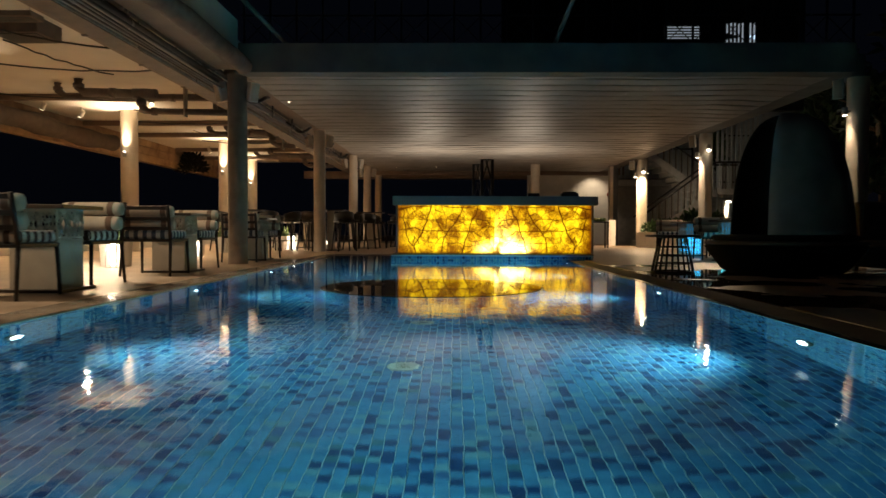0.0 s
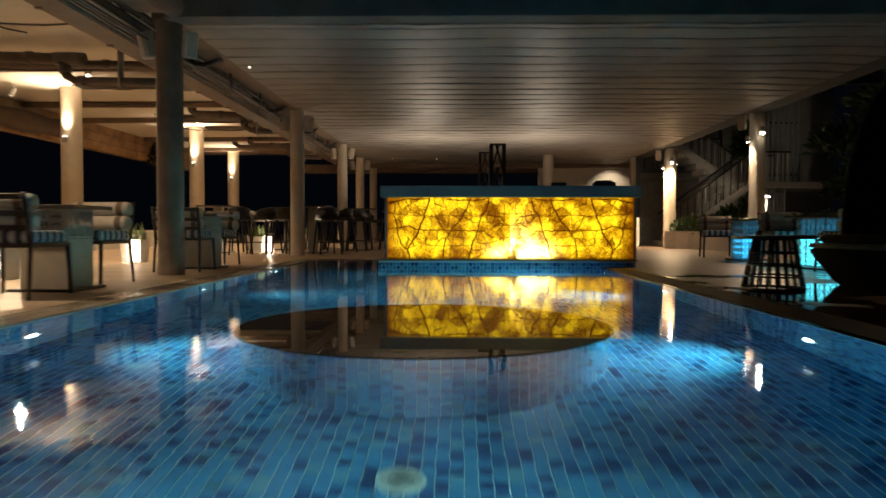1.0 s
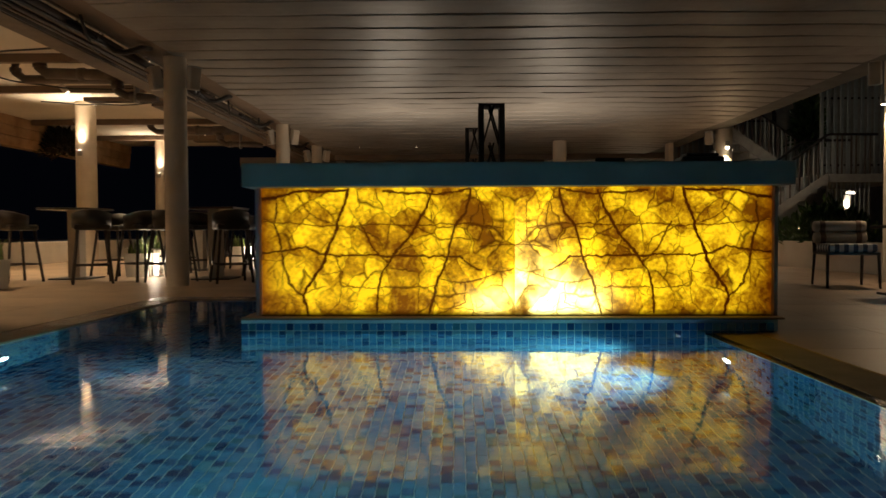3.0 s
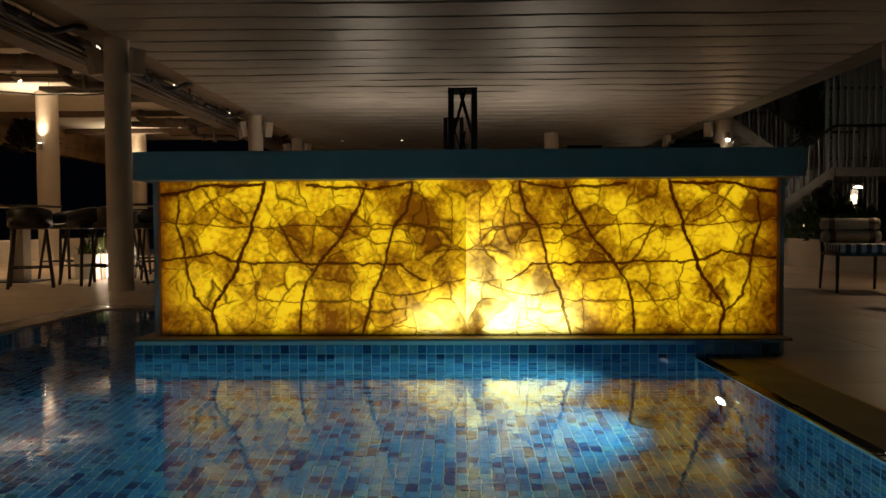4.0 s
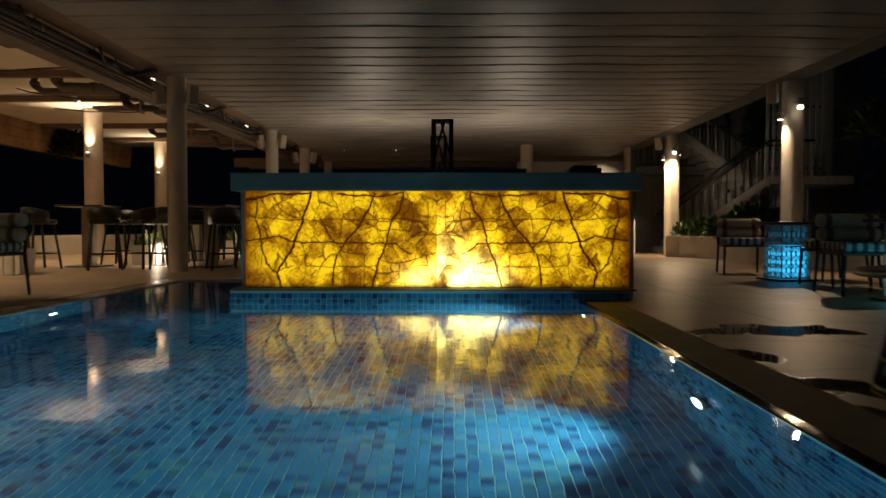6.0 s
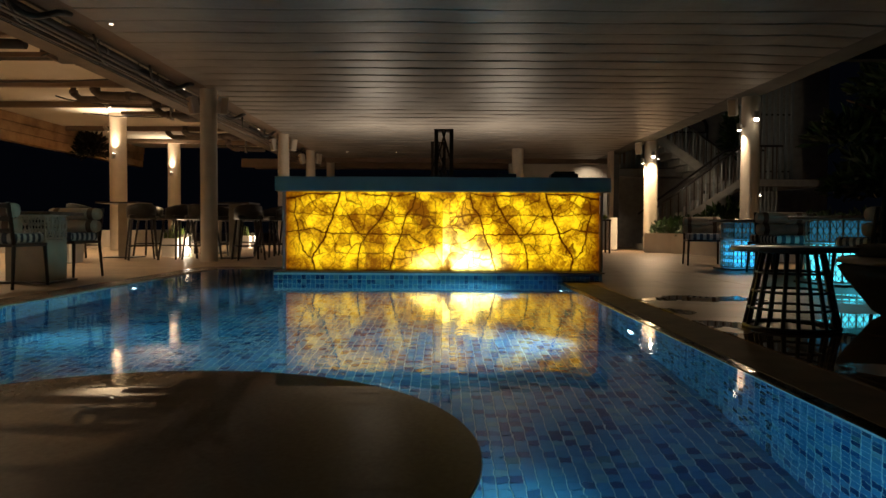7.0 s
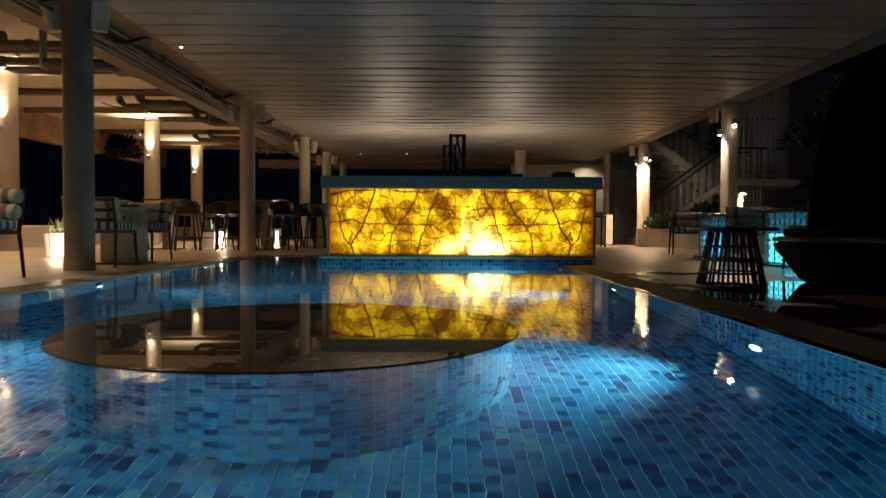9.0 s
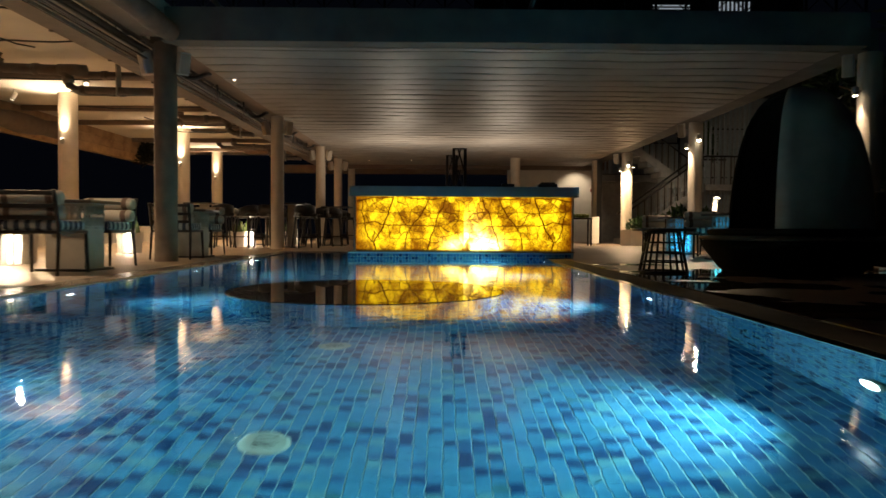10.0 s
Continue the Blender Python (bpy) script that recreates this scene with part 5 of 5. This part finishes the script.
def sloped_plate(x0, x1, y0, y1, z0, z1, low, high):
    """A leaning plate from (x0, z0) to (x1, z1), reaching from low to high about that line."""
    bm = bmesh.new()
    v = [bm.verts.new((x, y, z + d)) for y in (y0, y1) for x, z, d in ((x0, z0, low), (x1, z1, low), (x1, z1, high), (x0, z0, high))]
    for f in ((0, 1, 2, 3), (7, 6, 5, 4), (0, 4, 5, 1), (1, 5, 6, 2), (2, 6, 7, 3), (3, 7, 4, 0)):
        bm.faces.new([v[k] for k in f])
    bmesh.ops.recalc_face_normals(bm, faces=bm.faces)
    return bm


for i in range(11):
    x, z = -0.13 + i * GOING, RISE * (i + 1)
    part("step", box(x, x + GOING + 0.02, 0.052, 1.15, max(0, z - 0.26), z, 0.004), M_STAIR, stair)
    x = 2.6 - i * GOING
    part("step", box(x - GOING - 0.02, x, 1.452, 2.6, LAND + z - 0.2 - RISE, LAND + z - RISE + 0.1, 0.004), M_STAIR, stair)
part("landing", box(2.62, 4.75, 0.0, 2.6, LAND - 0.2, LAND, 0.01), M_STAIR, stair)
part("stringer", sloped_plate(-0.1, 2.6, 0, 0.05, 0.14, LAND - 0.04, -0.14, 0.08), M_STAIR, stair)
part("stringer", sloped_plate(-0.1, 2.6, 1.4, 1.45, LAND + 1.9, LAND, -0.2, 0.12), M_STAIR, stair)
for y in (0.025, 1.12):
    part("handrail", tube(((0.0, y, 1.04), (2.56, y, 2.93), (2.66, y, 2.95), (3.75, y, 2.95)), 0.032, 8), M_DARK, stair)
part("handrail", tube(((2.6, 1.425, LAND + 0.95), (0.3, 1.425, LAND + 2.56)), 0.03, 8), M_DARK, stair)
for i in range(23):
    x = 0.06 + i * 0.11
    part("baluster", box(x - 0.016, x + 0.016, 0.01, 0.04, 0.717 * x + 0.2, 0.737 * x + 1.03, 0.003), M_SLAT if i % 2 == 0 else M_DUCT, stair)
    if i < 20:
        x = 0.4 + i * 0.11
        part("baluster", box(x - 0.016, x + 0.016, 1.41, 1.44, LAND + 1.87 - 0.704 * x, LAND + 2.76 - 0.7 * x, 0.003), M_SLAT if i % 2 == 0 else M_DUCT, stair)
for i in range(10):
    x = 2.7 + i * 0.11
    part("baluster", box(x - 0.016, x + 0.016, 0.01, 0.04, LAND, 2.94, 0.003), M_SLAT if i % 3 == 0 else M_DUCT, stair)
    part("baluster", box(x - 0.016, x + 0.016, 0.22, 0.25, 0, LAND - 0.2, 0.003), M_SLAT, stair)
post = empty("stair_light", "hooded downlight glowing on a pale leaning post beside the stair", "lamp", pose(9.64, 24.12, DECK - 0.004, 0, 5, 0))
part("post", box(-0.075, 0.075, -0.02, 0.02, 0, 1.5, 0.004), M_WHITE, post)
part("arm", box(-0.02, 0.02, -0.2, 0.02, 1.595, 1.61, 0.003), M_DARK, post)
part("stem", box(-0.02, 0.02, -0.02, 0.02, 1.5, 1.6, 0.003), M_DARK, post)
part("hood", lathe(((0.0, 1.592), (0.17, 1.588), (0.17, 1.578), (0.0, 1.574)), 0, -0.13, 18), M_GALV, post)
part("lens", lathe(((0.1, 1.53), (0.07, 1.56), (0.03, 1.573)), 0, -0.13, 16), M_LANTERN, post, "glowing lens")

screen = empty("slat_screen", "tall screen of pale vertical metal slats behind the landing", "screen", pose(10.1, 25.9, LAND + DECK - 0.004))
for i in range(10):
    part("slat", box(i * 0.17 - 0.04, i * 0.17 + 0.04, -0.03, 0.03, 0, 4.0, 0.004), M_SLAT, screen)
for z in (0.3, 2.0, 3.8):
    part("rail", box(-0.05, 1.58, 0.032, 0.06, z, z + 0.05, 0.004), M_DARK, screen)
setting("beam_upper_walk", box(6.7, 9.95, 27.5, 28.19, 2.3, 2.56, 0.01), M_STAIR, "grey upper walkway edge behind the stair", "beam")
screen2 = empty("slat_screen", "upper balustrade of dark and pale vertical slats", "screen", pose(6.9, 27.9, 2.612))
for i in range(19):
    part("slat", box(i * 0.16 - 0.03, i * 0.16 + 0.03, -0.02, 0.02, 0, 1.15, 0.004), M_SLAT, screen2)
part("rail", box(-0.05, 2.95, -0.035, 0.035, 1.15, 1.2, 0.006), M_DARK, screen2)
part("rail", box(-0.05, 2.95, -0.035, 0.035, -0.05, 0, 0.006), M_DARK, screen2)
tagged(part("drain_pipe", tube(((9.45, 28.1, 4.4), (9.83, 28.1, 4.2), (9.9, 28.1, 4.05), (9.9, 28.1, DECK)), 0.055, 10), M_DARK), "dark bent drain pipe on the stair wall", "pipe")
ob = tagged(part("wall_plant", leaf_clump(420, 0.36, 0.36, 1.5, 0.3, 78), M_LEAF), "dark leafy climber against the stair wall", "plant")
ob.matrix_world = pose(10.75, 27.9, 3.1)
setting("wall_stair", box(6.9, 14, 28.2, 28.5, DECK - 0.004, 6.0, 0.01), M_STAIR, "grey rendered wall behind the stair", "wall")

# ---- behind the bar ----
setting("wall_back", box(3.4, 7.2, 28.35, 28.6, DECK - 0.004, SOF_Z + 0.3, 0.01), M_WHITE, "pale back wall lit by a round spot", "wall")
setting("wall_doorframe", box(6.25, 6.5, 26.0, 26.3, DECK - 0.004, SOF_Z - 0.06, 0.008), M_BLUEGREY, "blue-grey door jamb beside the bar", "wall")
setting("wall_doorframe_2", box(6.02, 6.14, 25.2, 25.5, DECK - 0.004, SOF_Z - 0.06, 0.008), M_COLUMN, "cream pier beside the bar", "wall")
th = empty("back_counter", "low dark back counter behind the bar", "counter", pose(1.5, 18.6, D))
part("body", box(-1.8, 2.0, -0.3, 0.3, 0, 0.86, 0.006), M_BLUEGREY, th)
part("top", box(-1.84, 2.04, -0.34, 0.34, 0.861, 0.9, 0.006), M_COUNTER, th)
th = empty("coffee_machine", "dark boxy coffee machine on the bar counter", "appliance", pose(2.62, 13.25, 1.159))
part("body", box(-0.16, 0.16, -0.1, 0.1, 0.0, 0.09, 0.02), M_DARK, th)
part("lid", box(-0.12, 0.12, -0.08, 0.08, 0.09, 0.115, 0.01), M_DARK, th)
th = empty("till", "dark till screen on the bar counter", "till", pose(1.95, 13.25, 1.159))
part("foot", box(-0.06, 0.06, -0.05, 0.05, 0, 0.015, 0.004), M_DARK, th)
part("screen", box(-0.11, 0.11, -0.012, 0.012, 0.015, 0.09, 0.004), M_DARK, th)
th = empty("fruit_stand", "stand with green fruit beside the back counter", "fruit", pose(4.95, 22.0, D))
part("table", box(-0.3, 0.3, -0.25, 0.25, 0.78, 0.82, 0.006), M_TOP, th)
for sx in (-1, 1):
    for sy in (-1, 1):
        part("leg", box(sx * 0.27 - 0.02, sx * 0.27 + 0.02, sy * 0.22 - 0.02, sy * 0.22 + 0.02, 0, 0.78, 0.003), M_TOP, th)
rng = random.Random(9)
for i in range(11):
    bm = bmesh.new()
    bmesh.ops.create_icosphere(bm, subdivisions=2, radius=0.06)
    ob = tagged(part("fruit", bm, M_FRUIT), "round green fruit heaped on a stand", "fruit", "fruit on the stand")
    ob.matrix_world = pose(4.95 + rng.uniform(-0.22, 0.22), 22.0 + rng.uniform(-0.15, 0.15), D + 0.88)
th = empty("red_awning", "small red awning box at the back bar", "awning", pose(6.75, 28.095, 1.95))
part("cover", box(-0.16, 0.16, -0.25, 0.25, 0, 0.12, 0.02), M_RED, th)
th = empty("white_cabinet", "white upright cabinet beside the columns", "cabinet", pose(5.88, 24.3, D))
part("body", box(-0.12, 0.12, -0.15, 0.15, 0, 0.9, 0.01), M_WHITE, th)
part("door", box(-0.11, 0.11, -0.163, -0.152, 0.03, 0.87, 0.004), M_WHITE, th)
# far roof bays beyond the bar
for i, (y, z) in enumerate(((29.8, 2.75), (31.6, 2.85))):
    setting("beam_far_%d" % i, box(-6, 7.2, y, y + 0.25, z, z + 0.3, 0.01), M_BEAM, "dark beam in the far roof bays", "beam")
setting("ceiling_far", box(-3.0, 7.2, 28.35, 33, 3.3, 3.5, 0), M_SLAB, "pale ceiling beyond the bar", "ceiling")

# ---- upper terrace in front ----
rail = empty("upper_railing", "dark metal railing on the upper terrace edge", "railing", pose(SOF_W, SOF_S - 0.1, SOF_Z + 0.42))
for i in range(24):
    x = i * 0.4
    part("post", box(x - 0.015, x + 0.015, -0.015, 0.015, 0, 0.9, 0.002), M_DARK, rail)
    if i < 23:
        part("brace", rod((x, 0, 0.05), (x + 0.4, 0, 0.45), 0.008), M_DARK, rail)
        part("brace", rod((x + 0.4, 0, 0.05), (x, 0, 0.45), 0.008), M_DARK, rail)
part("top_rail", box(-0.05, 9.3, -0.03, 0.03, 0.9, 0.94, 0.005), M_DARK, rail)
part("mid_rail", box(-0.05, 9.3, -0.015, 0.015, 0.45, 0.475, 0.003), M_DARK, rail)
for x0, x1 in ((-2.75, -2.05), (2.2, 1.95)):
    tagged(part("awning_strut", tube(((x0, 9.6, 4.0), (x1, SOF_S - 0.16, SOF_Z + 0.4)), 0.035, 10), M_FASCIA), "grey slanted awning strut at the upper terrace", "strut", "awning struts")

# upper pavilion with louvred, lit windows
setting("wall_pavilion", box(1.5, 8.2, 15.75, 15.95, SOF_Z + 0.31, 5.9, 0.01), M_NIGHT, "dark wall of the upper pavilion at night", "wall")
lw = empty("louvre_window", "dim lit louvred window of the upper pavilion", "window", pose(5.1, 15.7, 4.8))
for i in range(5):
    part("louvre", box(0, 0.75, -0.01, 0.01, i * 0.06, i * 0.06 + 0.022, 0.002), M_COOL, lw)
part("frame", box(-0.04, 0.79, 0.012, 0.04, -0.04, 0.34, 0.003), M_DARK, lw)
lw = empty("louvre_window", "dim lit window with upright louvres", "window", pose(6.45, 15.7, 4.72))
for i in range(8):
    part("louvre", box(i * 0.085, i * 0.085 + 0.03, -0.01, 0.01, 0.2 - 0.02 * i, 0.42, 0.002), M_COOL, lw)
    part("louvre", box(i * 0.085, i * 0.085 + 0.03, -0.01, 0.01, -0.02, 0.16 - 0.015 * (7 - i), 0.002), M_COOL, lw)
part("frame", box(-0.04, 0.72, 0.012, 0.04, -0.06, 0.48, 0.003), M_DARK, lw)

# drain covers on the pool floor
for x, y, mat, lab in ((0.2, 3.85, M_STAIR, "pale grey round drain cover on the pool floor"), (0.24, 5.2, M_STAIR, "pale grey round drain cover on the pool floor"), (2.1, 12.3, M_FASCIA, "dark round drain cover on the pool floor")):
    th = empty("drain_cover", lab, "drain", pose(x, y, DEEP + 0.0025), "drain covers")
    part("cover", lathe(((0.09, 0), (0.09, 0.008), (0.075, 0.014)), seg=24), mat, th)
    for k in range(4):
        part("slot", box(-0.05 + 0.008 * abs(k - 1.5), 0.05 - 0.008 * abs(k - 1.5), -0.042 + k * 0.026, -0.034 + k * 0.026, 0.0142, 0.0155, 0), M_DARK, th)

# ---- pool light fittings ----
for ly in LIGHT_Y:
    for x, s in ((POOL_L, 1), (POOL_R, -1)):
        th = empty("pool_light", "small round underwater light in the pool wall", "pool light", pose(x + s * 0.014, ly, -0.5, 0, 90 * s, 0), "pool lights")
        part("ring", lathe(((0.075, 0.0), (0.075, 0.012), (0.06, 0.018)), seg=20), M_GALV, th)
        part("lens", lathe(((0.055, 0.019), (0.05, 0.024)), seg=20), M_POOLGLOW, th, "bright white lens")

# ---- mosaic ----
TS, TG = 0.0515, 0.004


def tile_sheet(name, origin, du, dv, nu, nv, normal, parent, skip=None, gap=TG):
    """All the tiles of one flat stretch, as one joined mesh."""
    o, du, dv, nn = (np.array(v, float) for v in (origin, du, dv, normal))
    iu, iv = np.meshgrid(np.arange(nu), np.arange(nv), indexing="ij")
    iu, iv = iu.ravel(), iv.ravel()
    base = o + np.outer(iu * TS, du) + np.outer(iv * TS, dv)
    if skip is not None:
        base = base[~skip(base)]
    rng = np.random.default_rng(3)
    s, sv = TS - TG, TS - gap
    lift = 0.0018 + rng.uniform(-0.0004, 0.0004, len(base))
    quad = np.array(((0, 0), (s, 0), (s, sv), (0, sv)))
    inner = np.array(((1, 1), (-1, 1), (-1, -1), (1, -1))) * (0.002, 0.002 if gap == TG else 0.0006)
    verts = np.empty((len(base), 8, 3))
    for c in range(4):
        verts[:, c] = base + quad[c][0] * du + quad[c][1] * dv
        q = quad[c] + inner[c]
        verts[:, 4 + c] = base + q[0] * du + q[1] * dv + lift[:, None] * nn
    idx = np.arange(len(base))[:, None, None] * 8
    f = np.array(((4, 5, 6, 7), (0, 1, 5, 4), (1, 2, 6, 5), (2, 3, 7, 6), (3, 0, 4, 7)))
    if np.dot(np.cross(du, dv), nn) < 0:
        f = f[:, ::-1]
    faces = (idx + f[None]).reshape(-1, 4)
    me = bpy.data.meshes.new(name)
    me.from_pydata(verts.reshape(-1, 3).tolist(), [], faces.tolist())
    me.materials.append(M_TILES)
    ob = new(name, me)
    ob["kind"] = "stuff"
    if parent:
        ob.parent = parent
    return ob


mosaic = empty("pool_mosaic", "blue mosaic tiles of mixed shades lining the pool", "tiles", kind="structure")
NW, NL = int((POOL_R - POOL_L) / TS), int((POOL_N - POOL_S) / TS)
ND = int(-DEEP / TS)


def near_patch(b):
    return (b[:, 0] > 0.05) & (b[:, 0] < 0.05 + 15 * TS) & (b[:, 1] > 1.0) & (b[:, 1] < 1.0 + 20 * TS)


under = lambda b: (b[:, 0] - 0.25) ** 2 + (b[:, 1] - 6.78) ** 2 < 0.95 ** 2
tile_sheet("mosaic_floor", (POOL_L, POOL_S, DEEP), (1, 0, 0), (0, 1, 0), NW + 1, NL + 1, (0, 0, 1), mosaic, lambda b: near_patch(b) | under(b), 0.0012)
tile_sheet("mosaic_lobe", (POOL_L, POOL_S + (NL + 1) * TS, DEEP), (1, 0, 0), (0, 1, 0), int((LOBE_R - POOL_L) / TS) + 1, int((LOBE_N - POOL_N) / TS) + 1, (0, 0, 1), mosaic)
tile_sheet("mosaic_west", (POOL_L, POOL_S, DEEP), (0, 1, 0), (0, 0, 1), int((LOBE_N - POOL_S) / TS), ND, (1, 0, 0), mosaic)
tile_sheet("mosaic_east", (POOL_R, POOL_S, DEEP), (0, 1, 0), (0, 0, 1), NL, ND, (-1, 0, 0), mosaic)
tile_sheet("mosaic_north", (LOBE_R, POOL_N, DEEP), (1, 0, 0), (0, 0, 1), int((POOL_R + 0.5 - LOBE_R) / TS), ND + 2, (0, -1, 0), mosaic)
tile_sheet("mosaic_lobe_side", (LOBE_R, POOL_N, DEEP), (0, 1, 0), (0, 0, 1), int((LOBE_N - POOL_N) / TS) + 1, ND, (-1, 0, 0), mosaic)
tile_sheet("mosaic_lobe_end", (POOL_L, LOBE_N, DEEP), (1, 0, 0), (0, 0, 1), int((LOBE_R - POOL_L) / TS) + 1, ND, (0, -1, 0), mosaic)
tile_sheet("mosaic_south", (POOL_L, POOL_S, DEEP), (1, 0, 0), (0, 0, 1), NW, ND, (0, 1, 0), mosaic)

# tiles round the platform's drum
dm = bmesh.new()
n_round = int(2 * math.pi * 1.025 / TS)
for i in range(n_round):
    a0, a1 = 2 * math.pi * (i + 0.03) / n_round, 2 * math.pi * (i + 0.96) / n_round
    for j in range(17):
        z0 = -0.032 - (j + 1) * TS
        vs = [dm.verts.new((1.025 * math.cos(a), 1.025 * math.sin(a), z)) for a, z in ((a0, z0), (a1, z0), (a1, z0 + TS - TG), (a0, z0 + TS - TG))]
        dm.faces.new(vs)
part("mosaic_drum", dm, M_TILES, plat)["kind"] = "stuff"

# the tiles nearest the camera's way, one by one
tb = bmesh.new()
s = TS - TG
sv = TS - 0.0012
bot = [tb.verts.new(p) for p in ((0, 0, 0), (s, 0, 0), (s, sv, 0), (0, sv, 0))]
top = [tb.verts.new(p) for p in ((0.002, 0.0006, 0.0018), (s - 0.002, 0.0006, 0.0018), (s - 0.002, sv - 0.0006, 0.0018), (0.002, sv - 0.0006, 0.0018))]
tb.faces.new(top)
for i in range(4):
    tb.faces.new((bot[i], bot[(i + 1) % 4], top[(i + 1) % 4], top[i]))
tile_mesh = bpy.data.meshes.new("tile")
tb.to_mesh(tile_mesh)
tb.free()
tile_mesh.materials.append(M_TILE)
for i in range(NW):
    x = POOL_L + i * TS
    if not 0.05 < x < 0.05 + 15 * TS:
        continue
    for j in range(NL):
        y = POOL_S + j * TS
        if 1.0 < y < 1.0 + 20 * TS:
            ob = new("tile", tile_mesh)
            ob.parent, ob.location = mosaic, (x, y, DEEP)

# ---- deck pavers ----
PV = 0.8


def paver_mesh(name, mat):
    bm = bmesh.new()
    add_box(bm, 0.0015, PV - 0.0015, 0.0015, PV - 0.0015, -0.02, 0.006)
    bmesh.ops.bevel(bm, geom=[e for e in bm.edges if all(v.co.z > 0 for v in e.verts)], offset=0.002, segments=1, affect="EDGES")
    me = bpy.data.meshes.new(name)
    bm.to_mesh(me)
    bm.free()
    me.materials.append(mat)
    return me


PAVER_W, PAVER_E = paver_mesh("paver", M_DECK), paver_mesh("paver_wet", M_WETDECK)


def pave(parent, me, x0, x1, y0, y1, near):
    """Whole pavers: single objects in the near stretch, the rest one joined mesh."""
    far = bmesh.new()
    for i in range(int((x1 - x0) / PV + 1e-6)):
        for j in range(int((y1 - y0) / PV + 1e-6)):
            x, y = x0 + i * PV, y0 + j * PV
            if near[0] <= x < near[1] and near[2] <= y < near[3]:
                ob = new("paver", me)
                ob.parent, ob.location = parent, (x, y, DECK - 0.006)
            else:
                t = [far.verts.new(p) for p in ((x + 0.0035, y + 0.0035, DECK), (x + PV - 0.0035, y + 0.0035, DECK), (x + PV - 0.0035, y + PV - 0.0035, DECK), (x + 0.0035, y + PV - 0.0035, DECK))]
                b = [far.verts.new(p) for p in ((x + 0.0015, y + 0.0015, DECK - 0.006), (x + PV - 0.0015, y + 0.0015, DECK - 0.006), (x + PV - 0.0015, y + PV - 0.0015, DECK - 0.006), (x + 0.0015, y + PV - 0.0015, DECK - 0.006))]
                far.faces.new(t)
                for k in range(4):
                    far.faces.new((b[k], b[(k + 1) % 4], t[(k + 1) % 4], t[k]))
    ob = part("pavers", far, me.materials[0], parent)
    ob["kind"] = "stuff"


pave(DECKS[0], PAVER_W, POOL_L - 0.3 - 10 * PV, POOL_L - 0.3, -5.6, 33.6, (-4.8, -2.3, 3.0, 16.0))
pave(DECKS[1], PAVER_E, POOL_R + 0.34, POOL_R + 0.34 + 16 * PV, -5.6, 33.6, (2.7, 6.0, 5.0, 18.0))
pave(DECKS[2], PAVER_W, LOBE_R + 0.1, POOL_R + 0.2, 13.75, 33.6, (0, 0, 0, 0))
pave(DECKS[3], PAVER_W, POOL_L - 0.3, LOBE_R + 0.1, LOBE_N + 0.3, 33.6, (0, 0, 0, 0))
